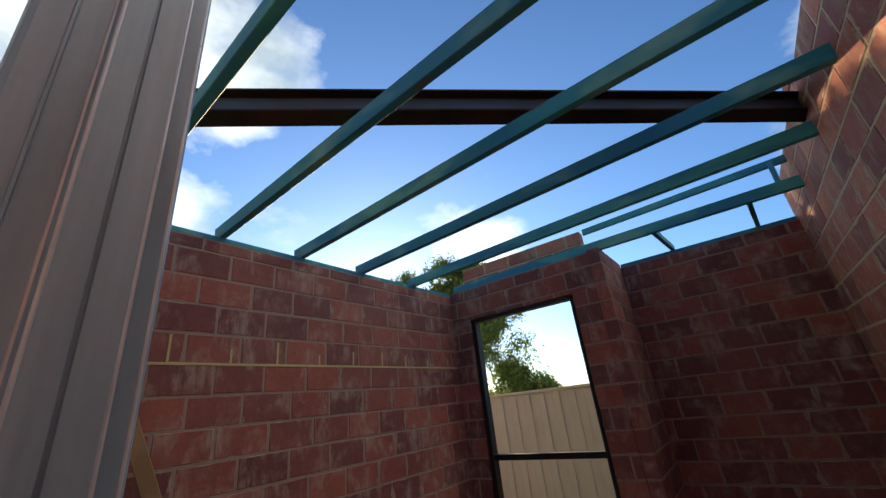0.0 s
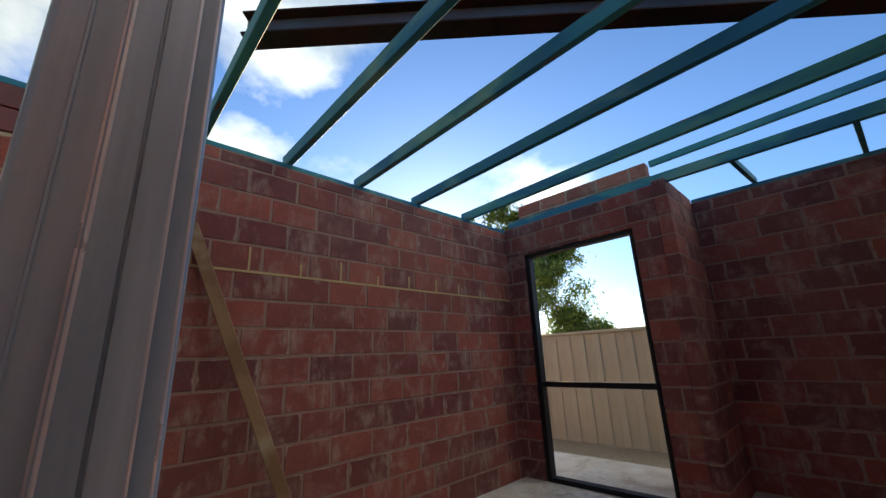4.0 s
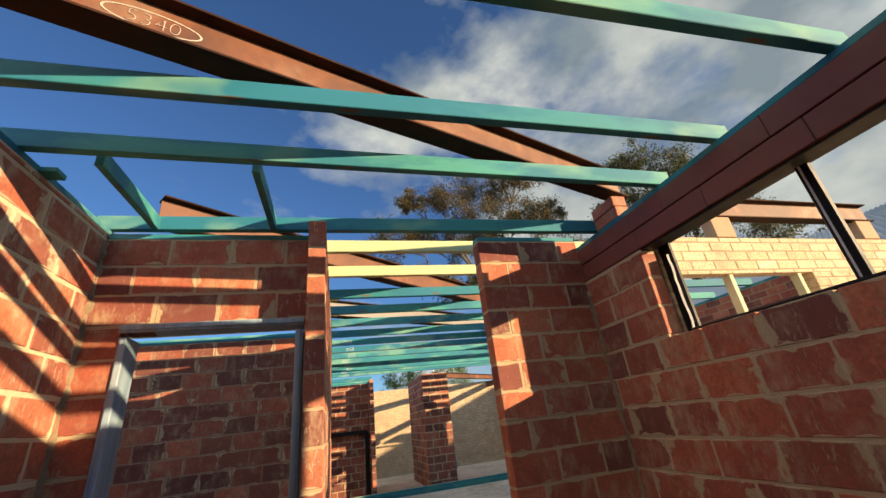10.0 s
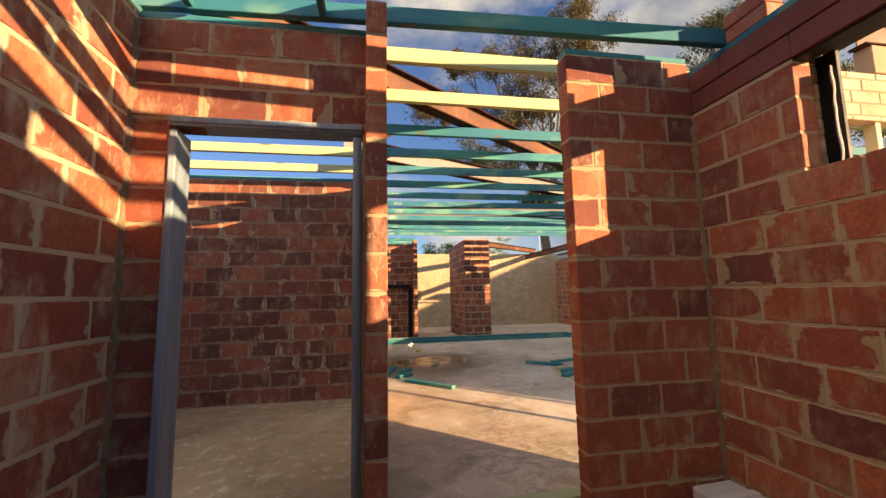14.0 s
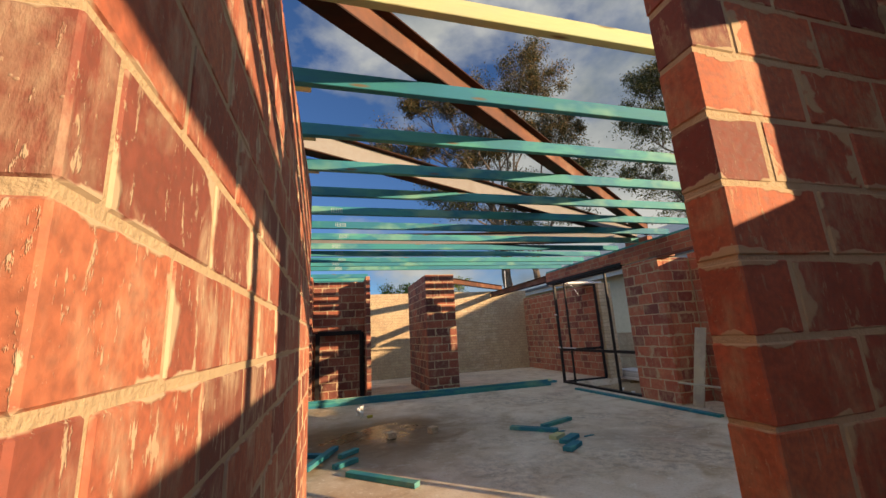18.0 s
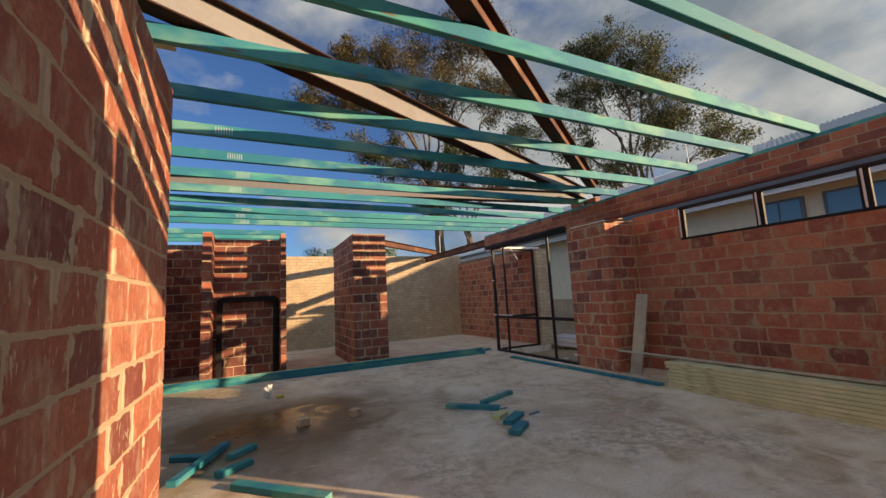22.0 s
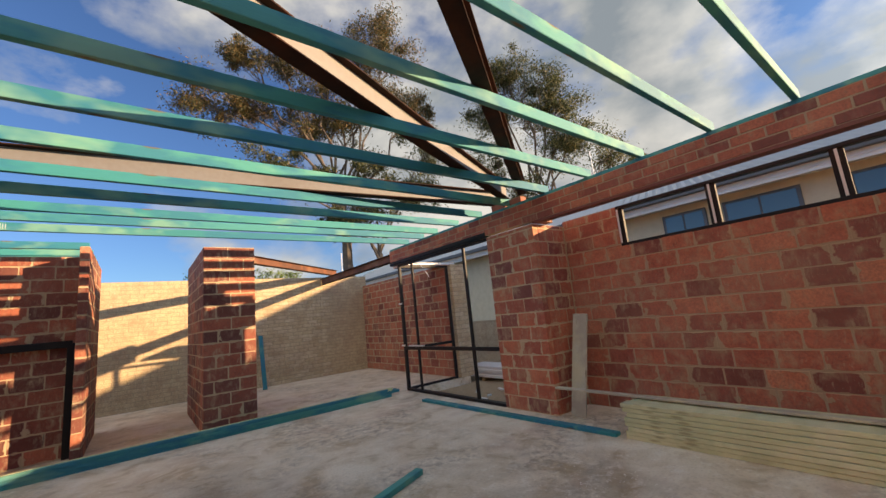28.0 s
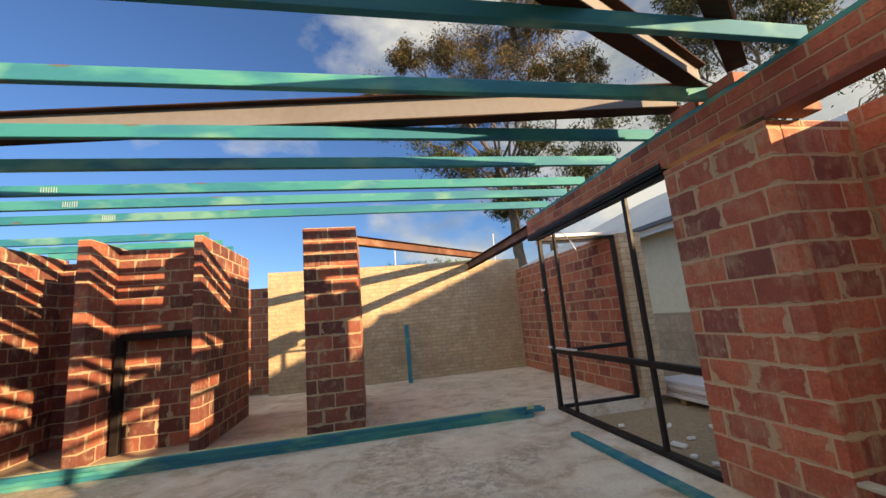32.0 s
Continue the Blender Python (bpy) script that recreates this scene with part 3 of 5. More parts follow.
bmesh.ops.create_grid(bm, x_segments=60, y_segments=60, size=600)
for v in bm.verts:
    v.co.z = -0.14 + 0.03 * noise.noise(v.co * 0.3)
tagged(part("ground", bm, SOIL), "bare sandy building soil around the house", "ground", "", "structure")

# ---- walls ----
RED = "red terracotta block wall with sandy mortar, unrendered"
wall("wall_east_north", "y", 0.10, 3.11, 2.56, 2.665, 0, 2.495, RED + ", with a long high window", [(0.68, 2.42, 1.70, 2.25), (0.42, 3.0, 2.25, 2.373), (0.305, 3.0, 2.373, 2.495)], shift=0.08, brick=MESSY)
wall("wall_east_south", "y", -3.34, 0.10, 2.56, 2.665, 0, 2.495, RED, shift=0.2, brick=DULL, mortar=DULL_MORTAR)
cross = wall("wall_cross", "x", 0.49, 2.555, 0.125, 0.23, 0, 2.495, RED, shift=0.1, joint=0.019, brick=SKYLIT, mortar=PALE_MORTAR)
cross.matrix_world = Matrix.Translation((2.555, 0.2, 0)) @ pose(0, 0, 0, 0, 0, -2.2) @ Matrix.Translation((-2.555, -0.2, 0))
wall("wall_west_north", "y", 0.9, 3.11, -0.595, -0.49, 0, 2.62, RED + ", mortar squeezed out thick", shift=0.05, joint=0.018, brick=CAKED_LIT, mortar=PALE_MORTAR)
wall("wall_west_south", "y", -4.12, 0.9, -0.725, -0.62, 0, 2.92, RED, shift=0.12)
wall("wall_door", "x", -0.49, 0.62, 3.0, 3.105, 0, 2.58, RED + ", with a door opening", [(-0.315, 0.59, 0, 2.03)], shift=0.0, brick=MESSY)
wall("wall_stub", "x", 1.75, 2.56, 3.0, 3.105, 0, 2.58, RED + ", short return beside the wide opening", shift=0.02, brick=MESSY)
wall("wall_long", "y", 2.735, 5.95, 0.618, 0.715, 0, 2.58, RED + ", long, ending in the big room", shift=0.1, brick=SCUFFED)
# Dark brick and mortar paint in the gloom seen through the doorway.
wall("wall_back_room", "x", -2.6, 0.618, 5.81, 5.915, 0, 2.58, RED, shift=0.07, brick=SHADED, mortar=DULL_MORTAR)
wall("wall_far_west", "y", 3.1, 12.3, -2.7, -2.595, 0, 2.58, RED)
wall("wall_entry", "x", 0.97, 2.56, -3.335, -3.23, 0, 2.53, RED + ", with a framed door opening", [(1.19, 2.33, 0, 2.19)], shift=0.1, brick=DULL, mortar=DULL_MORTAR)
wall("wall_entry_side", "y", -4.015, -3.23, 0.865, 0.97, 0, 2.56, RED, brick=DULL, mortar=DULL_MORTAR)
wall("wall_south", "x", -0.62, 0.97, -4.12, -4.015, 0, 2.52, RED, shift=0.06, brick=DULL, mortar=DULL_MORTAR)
wall("wall_pier_face", "y", 7.48, 8.30, 6.0, 6.105, 0, 2.285, RED + ", pier beside the door frame", shift=0.1, brick=MESSY)
wall("wall_pier_side", "x", 6.105, 6.74, 7.48, 7.585, 0, 2.285, RED + ", pier beside the door frame", brick=MESSY)
wall("wall_right", "y", 3.1, 7.48, 6.64, 6.745, 0, 2.345, RED + ", with a row of high windows", [(3.9, 6.73, 1.87, 2.345)], shift=0.04, mortar=BROWN_MORTAR)
wall("wall_band", "y", 3.1, 10.98, 6.0, 6.105, 2.315, 2.575, "shallow red brick beam over the openings", course=0.0866, length=0.24, joint=0.01, brick=CLEAN, mortar=BROWN_MORTAR)
wall("wall_pillar", "x", 2.88, 3.55, 10.87, 10.975, 0, 2.58, RED + ", free-standing pillar end", shift=0.02, brick=SHADED)
wall("wall_pillar_side", "y", 10.975, 13.05, 2.88, 2.985, 0, 2.58, RED, brick=SHADED)
wall("wall_pillar_back", "y", 10.975, 12.60, 3.445, 3.55, 0, 2.58, RED)
wall("wall_return_a", "y", 11.0, 12.3, -0.83, -0.60, 0, 2.58, RED, brick=SHADED)
wall("wall_return_b", "y", 11.0, 12.3, 0.32, 0.46, 0, 2.58, RED, brick=SHADED)
wall("wall_recess_west", "x", -2.595, -0.83, 12.2, 12.305, 0, 2.58, RED, brick=SHADED)
wall("wall_recess", "x", -0.60, 0.32, 12.2, 12.305, 0, 2.52, RED, brick=SHADED)
wall("wall_return_c", "x", 0.46, 1.57, 11.55, 11.655, 0, 2.54, RED, brick=SHADED)
wall("wall_return_d", "y", 11.0, 12.95, 1.57, 1.665, 0, 2.58, RED, brick=SHADED)
wall("wall_end_red", "y", 10.9, 14.75, 7.25, 7.355, 0, 2.30, RED)
wall("wall_far_cream", "x", 1.55, 7.36, 14.75, 14.85, 0, 2.58, "cream face-brick end wall catching low sun", course=0.086, length=0.24, joint=0.009, brick=CREAM, mortar=CREAM_MORTAR, near=5.0)
wall("wall_cream_post", "x", 7.27, 7.62, 10.7, 10.8, 0, 2.29, "cream face-brick pier", course=0.086, length=0.24, joint=0.009, brick=CREAM, mortar=CREAM_MORTAR)
# Brickwork past x = 4.95 is added to block sun from the floor.
wall("wall_south_cream", "x", 2.80, 6.75, 3.0, 3.1, 0, 2.63, "cream face-brick outer wall with a wide opening", [(2.80, 4.95, 0, 2.29)], course=0.086, length=0.24, joint=0.009, brick=CREAM, mortar=CREAM_MORTAR, near=4.5)

def tube(bm, pts, radii, seg=7):
    rings = []
    for i, (p, r) in enumerate(zip(pts, radii)):
        d = (pts[min(i + 1, len(pts) - 1)] - pts[max(i - 1, 0)]).normalized()
        u = d.orthogonal().normalized()
        w = d.cross(u)
        rings.append([bm.verts.new(p + (u * math.cos(a) + w * math.sin(a)) * r) for a in (k * math.tau / seg for k in range(seg))])
    for r0, r1 in zip(rings, rings[1:]):
        for k in range(seg):
            bm.faces.new((r0[k], r0[(k + 1) % seg], r1[(k + 1) % seg], r1[k]))


FRESH = mortar_mat("fresh_yellow_mortar", (0.62, 0.46, 0.22), (0.46, 0.32, 0.15))

# ---- plates, lintels ----
PLATE = "thin teal treated timber wall plate along the wall top"


def plate(x0, x1, y0, y1, z):
    me = chamfered(x1 - x0, y1 - y0, 0.033, 0.002, TEAL)
    placed("wall_plate", me, Matrix.Translation(((x0 + x1) / 2, (y0 + y1) / 2, z + 0.0165)), PLATE, "timber plate", "wall plates")


plate(2.565, 2.66, -3.33, 3.1, 2.495)
plate(-0.59, -0.495, 0.9, 3.1, 2.62)
plate(-0.48, 0.615, 3.005, 3.1, 2.581)
plate(1.755, 2.555, 3.005, 3.1, 2.581)
plate(-0.61, 0.86, -4.115, -4.02, 2.521)
plate(6.005, 6.1, 3.2, 10.97, 2.576)
plate(-2.58, 0.61, 5.815, 5.91, 2.581)

for n, (z0, z1, y0, y1) in enumerate(((2.251, 2.372, 0.42, 2.998), (2.374, 2.494, 0.305, 2.998))):
    beam = thing("lintel", "smooth brown-red lintel blocks over the long window", "lintel", "window lintels", at=(2.6125, (y0 + y1) / 2, (z0 + z1) / 2))
    y = y0
    while y < y1 - 0.05:
        e = min(y + (0.62 if n else 0.5), y1)
        p = part("block", chamfered(0.106 + 0.003 * (n % 2), e - y - 0.002, z1 - z0 - 0.004, 0.004, LINTEL), LINTEL, beam)
        p.location = (0, (y + e) / 2 - (y0 + y1) / 2, 0)
        y = e
bm = bmesh.new()
box(bm, 2.575, 2.662, 0.6, 2.48, 2.240, 2.2495)
box(bm, 2.668, 2.80, 0.667, 2.433, 2.319, 2.3285)
box(bm, 2.6665, 2.676, 0.667, 2.433, 2.3285, 2.42)
placed("lintel_angle", mesh_of(bm, "lintel_angle", BLACK), Matrix(), "dark steel angle lintel over the window", "lintel")
bm = bmesh.new()
box(bm, 5.99, 6.12, 8.31, 10.98, 2.285, 2.313)
box(bm, 5.99, 6.0, 8.31, 10.98, 2.30, 2.36)
placed("lintel_angle", mesh_of(bm, "lintel_angle", BLACK), Matrix(), "dark steel angle lintel over the wide door frame", "lintel")
bm = bmesh.new()
box(bm, 5.99, 6.12, 3.12, 7.47, 2.285, 2.313)
placed("lintel_angle", mesh_of(bm, "lintel_angle", LINTEL), Matrix(), "red-primed steel lintel under the brick beam", "lintel")

wall("wall_limestone", "y", 6.0, 26.0, 10.0, 10.24, -0.16, 0.97, "low boundary wall of large cream limestone blocks", course=0.362, length=0.9, joint=0.012, brick=LIME, mortar=CREAM_MORTAR, limit=120, near=12.5)

# outer leaf of the east wall, seen in the window reveal
wall("wall_outer_leaf", "y", 0.25, 3.0, 2.70, 2.79, 0, 2.48, "cream face-brick outer leaf of the window wall", [(0.66, 2.44, 1.66, 2.33)], course=0.086, length=0.24, joint=0.009, brick=CREAM, mortar=CREAM_MORTAR, limit=120, near=2.6)
wall("wall_far_red", "x", -0.9, 1.54, 15.2, 15.3, 0, 2.3, RED)
wall("wall_upstand", "x", 1.02, 2.42, -3.43, -3.34, 2.531, 2.80, "red brick upstand above the door head", course=0.135, length=0.315)

run = bmesh.new()
box(run, 2.5572, 2.5610, -3.2, 0.06, 1.712, 1.727)
for k in range(10):
    y = -3.05 + 0.315 * k + rng.uniform(-0.02, 0.02)
    box(run, 2.5570, 2.5608, y, y + 0.013, 1.728, 1.728 + rng.uniform(0.06, 0.155))
part("mortar_joint", run, FRESH, bpy.data.objects["wall_east_south"], "fresh yellow mortar joint")



def fillet(name, x, y, sx, sy, z1, seed, label):
    """Mortar squeezed into the inner corner of two walls; sx, sy point out of the corner."""
    r = random.Random(seed)
    bm = bmesh.new()
    rows = []
    z = 0.0
    while z <= z1:
        w, d = 0.012 + 0.022 * r.random() ** 2, 0.012 + 0.022 * r.random() ** 2
        rows.append([bm.verts.new(p) for p in ((x - sx * 0.004, y + sy * d, z), (x + sx * w * 0.45, y + sy * d * 0.45, z), (x + sx * w, y - sy * 0.004, z))])
        z += 0.035
    for a, c in zip(rows, rows[1:]):
        for k in (0, 1):
            bm.faces.new((a[k], a[k + 1], c[k + 1], c[k]))
    bmesh.ops.solidify(bm, geom=bm.faces, thickness=0.003)
    tagged(part(name, bm, MORTAR), label, "mortar", "", "structure")


fillet("trim_corner_west", -0.49, 3.0, 1, -1, 2.57, 5, "rough sandy mortar squeezed into the wall corner")
fillet("trim_corner_east", 2.56, 3.0, -1, -1, 2.2, 6, "rough sandy mortar squeezed into the wall corner")
fillet("trim_corner_pier", 6.64, 7.48, -1, -1, 2.28, 8, "rough sandy mortar squeezed into the wall corner")

# ---- joists ----
INK = paint_mat("pale_stamp_ink", (0.42, 0.50, 0.52), 0.8)
JOIST = "teal treated pine ceiling joist laid on the wall tops"
PJ = "pale yellow-green pine ceiling joist laid on the wall tops"
for n, y in enumerate((3.26, 3.755, 4.345, 4.91, 5.475, 6.08, 6.665, 7.24, 7.82, 8.42, 8.95, 9.50, 9.90, 10.38)):
    pale = n in (0, 1)
    west = -2.6 if n not in (2, 3, 4) else 0.60
    if west > 0:
        bar("joist", (-2.6, y + 0.07, 2.655), (0.79, y + 0.065, 2.655), 0.045, 0.09, PALE, PJ, "joist", "back room joists", roll=rng.uniform(-1.5, 1.5))
    jo = bar("joist", (west, y + 0.02, 2.655), (6.08, y, 2.655), 0.045, 0.09, PALE if pale else TEAL, PJ if pale else JOIST, "joist", "big room joists", roll=rng.uniform(-1.5, 1.5))
    if n >= 6:
        for k in range(7):
            st = part("stamp", chamfered(0.006, 0.001, 0.055, 0.0003, INK), INK, jo, "" if k else "pale ink stamp bars")
            st.location = (-0.86 + 0.019 * k + 0.05 * (n % 3), -0.0228, 0)
for y in (11.25, 11.75, 12.22):
    bar("joist", (-0.8, y, 2.63), (1.64, y, 2.63), 0.045, 0.09, TEAL, JOIST, "joist", "far room joists", roll=rng.uniform(-1.5, 1.5))
for y0, y1 in ((0.433, 0.45), (0.988, 1.02), (1.24, 1.4), (1.76, 1.93), (2.155, 2.3), (2.75, 3.05)):
    bar("joist", (2.66, y0, 2.575), (-0.58 if y1 > 0.9 else -0.66, y1, 2.70), 0.045, 0.09, TEAL, JOIST, "joist", "small room joists", roll=rng.uniform(-2, 2))
for x in (-0.24, 0.395):
    bar("noggin", (x, 2.34, 2.66), (x, 2.96, 2.66), 0.035, 0.08, TEAL, "short teal pine noggin between two joists", "noggin", "noggins")
for y in (-0.19, -0.735, -1.33, -1.95, -2.64):
    bar("joist", (2.66, y, 2.575), (-0.68, y + 0.13, 2.60), 0.045, 0.09, TEAL, JOIST, "joist", "back room joists", roll=rng.uniform(-2, 2))
bar("joist", (2.54, -3.31, 2.576), (-0.68, -3.32, 2.60), 0.045, 0.09, TEAL, JOIST, "joist", "back room joists")
for x in (0.93, 0.35, -0.35):
    bar("noggin", (x + 0.06, -3.345, 2.59), (x, -4.07, 2.585), 0.035, 0.06, TEAL, "short teal pine noggin over the wall top", "noggin", "noggins")


bar("joist", (1.02, -3.48, 2.825), (-0.68, -3.44, 2.86), 0.035, 0.06, TEAL, "thin teal pine batten laid behind the brick upstand", "joist", "back room joists")
bar("noggin", (-0.52, -3.44, 2.86), (-0.50, -3.34, 2.62), 0.035, 0.045, TEAL, "short teal pine noggin over the wall top", "noggin", "noggins")

for y, mat in ((1.37, PINE), (1.945, PALE), (2.45, TEAL)):
    bar("packer", (-0.585, y, 2.637), (-0.43, y, 2.637), 0.07, 0.028, mat, "short timber packer under a joist end", "packer", "joist packers")

# ---- steel beams ----
# Web grey is lowered to hold shade that nothing here casts.
WEB = Mat("primed_web", 0.6)
n1, n2 = WEB.noise(1.4, 6, dist=0.6), WEB.noise(22, 6)
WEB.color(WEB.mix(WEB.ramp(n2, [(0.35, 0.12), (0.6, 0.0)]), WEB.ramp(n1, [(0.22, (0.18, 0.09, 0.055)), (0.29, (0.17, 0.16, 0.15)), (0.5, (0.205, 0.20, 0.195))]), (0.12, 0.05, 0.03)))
WEB = WEB.m
RUSTWEB = Mat("rusty_web", 0.65)
n1, n2 = RUSTWEB.noise(1.8, 6, dist=0.6), RUSTWEB.noise(22, 6)
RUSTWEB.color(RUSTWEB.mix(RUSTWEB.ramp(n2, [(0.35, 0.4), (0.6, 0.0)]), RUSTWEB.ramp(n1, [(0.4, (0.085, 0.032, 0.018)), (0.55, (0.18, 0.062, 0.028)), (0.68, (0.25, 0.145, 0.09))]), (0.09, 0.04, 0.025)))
RUSTWEB = RUSTWEB.m
GREYWEB = paint_mat("grey_primed_web", (0.075, 0.08, 0.09), 0.6, 0.0, (0.06, 0.03, 0.02), 0.7, 3)
CHALK = paint_mat("chalk", (0.50, 0.45, 0.39), 0.95)


def steel_beam(p, q, label, h=0.1, web=RUSTWEB):
    d = (Vector(q) - Vector(p)).length
    ob = thing("steel_beam", label, "beam", "steel beams")
    ob.matrix_world = along(p, q)
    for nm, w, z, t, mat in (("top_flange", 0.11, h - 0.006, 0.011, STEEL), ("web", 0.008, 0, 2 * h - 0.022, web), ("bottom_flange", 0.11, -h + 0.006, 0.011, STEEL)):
        o = part(nm, chamfered(d, w, t, 0.001, mat), mat, ob)
        o.location = (0, 0, z)
    return ob


RUST = "rusty red-primed steel beam carried over the ceiling joists"
steel_beam((-0.3, 3.10, 2.82), (6.05, 7.6, 2.80), RUST)
steel_beam((0.3, 5.22, 2.82), (6.05, 7.87, 2.80), "rusty steel beam with a pale primed web over the joists", web=WEB)
steel_beam((0.2, 8.85, 2.82), (6.05, 8.1, 2.80), "rusty steel beam with a pale primed web over the joists", web=WEB)
marked = steel_beam((-0.53, 1.55, 2.85), (2.72, 2.58, 2.80), "rusty steel beam with chalked numbers on its web")
steel_beam((1.80, -0.17, 2.76), (-0.66, -2.56, 2.76), "rusty steel beam running diagonally over the back room", 0.068, web=GREYWEB)
steel_beam((3.95, 3.035, 2.935), (6.22, 3.035, 2.935), "orange rusty steel beam packed up along the cream wall top")
for x in (4.12, 6.04):
    placed("packing_brick", chamfered(0.23, 0.11, 0.203, 0.004, BRICK), Matrix.Translation((x, 3.045, 2.7325)), "red brick packed under the end of the steel beam", "brick", "packing bricks")
steel_beam((3.5, 12.3, 2.69), (6.5, 14.8, 2.69), "orange rusty steel beam resting on the pillar", 0.08)
steel_beam((6.05, 10.99, 2.45), (6.05, 14.74, 2.45), "dark rusty steel beam continuing past the brick beam", 0.08)


def writing(text, parent, at, size, mat):
    cu = bpy.data.curves.new("writing", "FONT")
    cu.body, cu.size, cu.extrude, cu.align_x, cu.offset = text, size, 0.0008, "CENTER", -0.0030
    cu.materials.append(mat)
    ob = new("chalk_writing", cu)
    ob.parent = parent
    ob.matrix_basis = Matrix.Translation(at) @ pose(0, 0, 0, 90, 0, 0)
    bpy.context.view_layer.update()
    me = bpy.data.meshes.new_from_object(ob.evaluated_get(bpy.context.evaluated_depsgraph_get()))
    bpy.data.objects.remove(ob)
    o = part("chalk_writing", me, mat, parent, "white chalk number")
    o.matrix_basis = Matrix.Translation(at) @ pose(0, 0, 0, 90, 0, 0)
    return o


writing("9778", marked, (-1.37, -0.006, -0.03), 0.10, CHALK)
writing("5340", marked, (-1.00, -0.006, -0.03), 0.085, CHALK)
ring_pts = [(0.15 * math.cos(a), 0.045 * math.sin(a)) for a in (k * math.tau / 28 for k in range(28))]
bm = bmesh.new()
inner = [bm.verts.new((x * 0.95 - 1.00, -0.006, z * 0.9)) for x, z in ring_pts]
outer = [bm.verts.new((x - 1.00, -0.006, z)) for x, z in ring_pts]
for k in range(28):
    bm.faces.new((inner[k], inner[(k + 1) % 28], outer[(k + 1) % 28], outer[k]))
part("chalk_ring", bm, CHALK, marked, "white chalk ring round the number")


def brick_pad(x, y, z0, n, turn, label="loose red brick pad under a steel beam end"):
    ob = thing("brick_pad", label, "brick", "brick pads", at=(x, y, z0))
    ob.rotation_euler = (0, 0, radians(turn))
    for k in range(n):
        b = part("brick", chamfered(0.23, 0.11, 0.076, 0.004, BRICK), BRICK, ob)
        b["hx"] = b["hy"] = 9.0
        b.location = (0, 0.005 * k, 0.039 + 0.079 * k)


brick_pad(2.62, 2.62, 2.529, 2, 90)
brick_pad(-0.53, 1.55, 2.654, 1, 90, "orange-red brick laid along the wall top under a steel beam end")
brick_pad(1.75, 0.2, 2.496, 2, 0)
brick_pad(-0.67, -2.57, 2.921, 1, 90)
brick_pad(6.16, 7.42, 2.286, 1, 0, "pale loose brick lying on the pier top")
brick_pad(6.06, 7.72, 2.61, 1, 90)
brick_pad(6.06, 8.02, 2.61, 1, 90)

# Pale zinc colour for the painted edge highlights of the jamb.
HIGHLIGHT = paint_mat("painted_highlight_zinc", (0.66, 0.70, 0.76), 0.3, 0.3, (0.4, 0.4, 0.4), 0.5, 14)

# ---- galvanised door frames ----


def folded(prof, height):
    """A folded sheet-steel section standing on z = 0; prof runs round it as (x, y)."""
    bm = bmesh.new()
    lo = [bm.verts.new((x, y, 0)) for x, y in prof]
    hi = [bm.verts.new((x, y, height)) for x, y in prof]
    for k in range(len(prof)):
        j = (k + 1) % len(prof)
        bm.faces.new((lo[k], lo[j], hi[j], hi[k]))
    bm.faces.new(lo[::-1])
    bm.faces.new(hi)
    bmesh.ops.recalc_face_normals(bm, faces=bm.faces)
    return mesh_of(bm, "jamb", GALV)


def jamb_mesh(w, height, deep=0.07):
    """A plain jamb; its opening side looks towards -x, w wide along y."""
    h = w / 2
    prof = [(0.0, h - 0.012), (-0.012, h - 0.012), (-0.012, h), (-deep + 0.003, h), (-deep, h - 0.003)]
    prof += [(-deep, -h + 0.003), (-deep + 0.003, -h), (-0.012, -h), (-0.012, -h + 0.012), (0.0, -h + 0.012)]
    return folded(prof, height)


def rebated_jamb(w, height, deep=0.045):
    """A double-rebated jamb with rolled edges and a raised stop, opening side towards -x."""
    h = w / 2
    prof = [(0.0, h - 0.02), (-0.008, h - 0.02), (-0.008, h - 0.004), (-0.012, h), (-0.03, h), (-0.036, h - 0.002), (-0.040, h - 0.007)]
    for f, d in ((0.20, 0.0), (0.207, 0.004), (0.222, 0.004), (0.229, 0.0), (0.40, 0.0), (0.415, 0.013), (0.43, 0.016), (0.60, 0.016), (0.607, 0.012), (0.622, 0.012), (0.629, 0.016), (0.80, 0.016), (0.815, 0.012), (0.83, 0.0), (0.95, 0.0)):
        prof.append((-deep - d + 0.003, h - w * f))
    prof += [(-0.040, -h + 0.006), (-0.036, -h + 0.002), (-0.03, -h), (-0.012, -h), (-0.008, -h + 0.004), (-0.008, -h + 0.02), (0.0, -h + 0.02)]
    return folded(prof, height)


fr = thing("door_frame", "grey galvanised steel door jamb on the brick wall end", "door frame", at=(0.503, 0.251, 0))
fr.rotation_euler = (0, 0, radians(-2.2))
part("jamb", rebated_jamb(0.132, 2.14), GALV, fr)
# Thin pale tubes draw the sky's glint along the folds.
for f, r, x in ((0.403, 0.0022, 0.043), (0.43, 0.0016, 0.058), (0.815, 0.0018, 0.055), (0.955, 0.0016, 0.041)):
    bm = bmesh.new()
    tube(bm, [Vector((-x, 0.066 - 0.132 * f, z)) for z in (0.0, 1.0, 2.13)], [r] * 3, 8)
    part("fold", bm, HIGHLIGHT, fr, "pale painted highlight along a jamb fold")

fr = thing("door_frame", "grey galvanised steel door frame in a brick doorway", "door frame", at=(0, 3.05, 0))
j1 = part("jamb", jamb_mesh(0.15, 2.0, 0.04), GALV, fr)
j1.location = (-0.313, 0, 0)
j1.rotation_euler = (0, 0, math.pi)
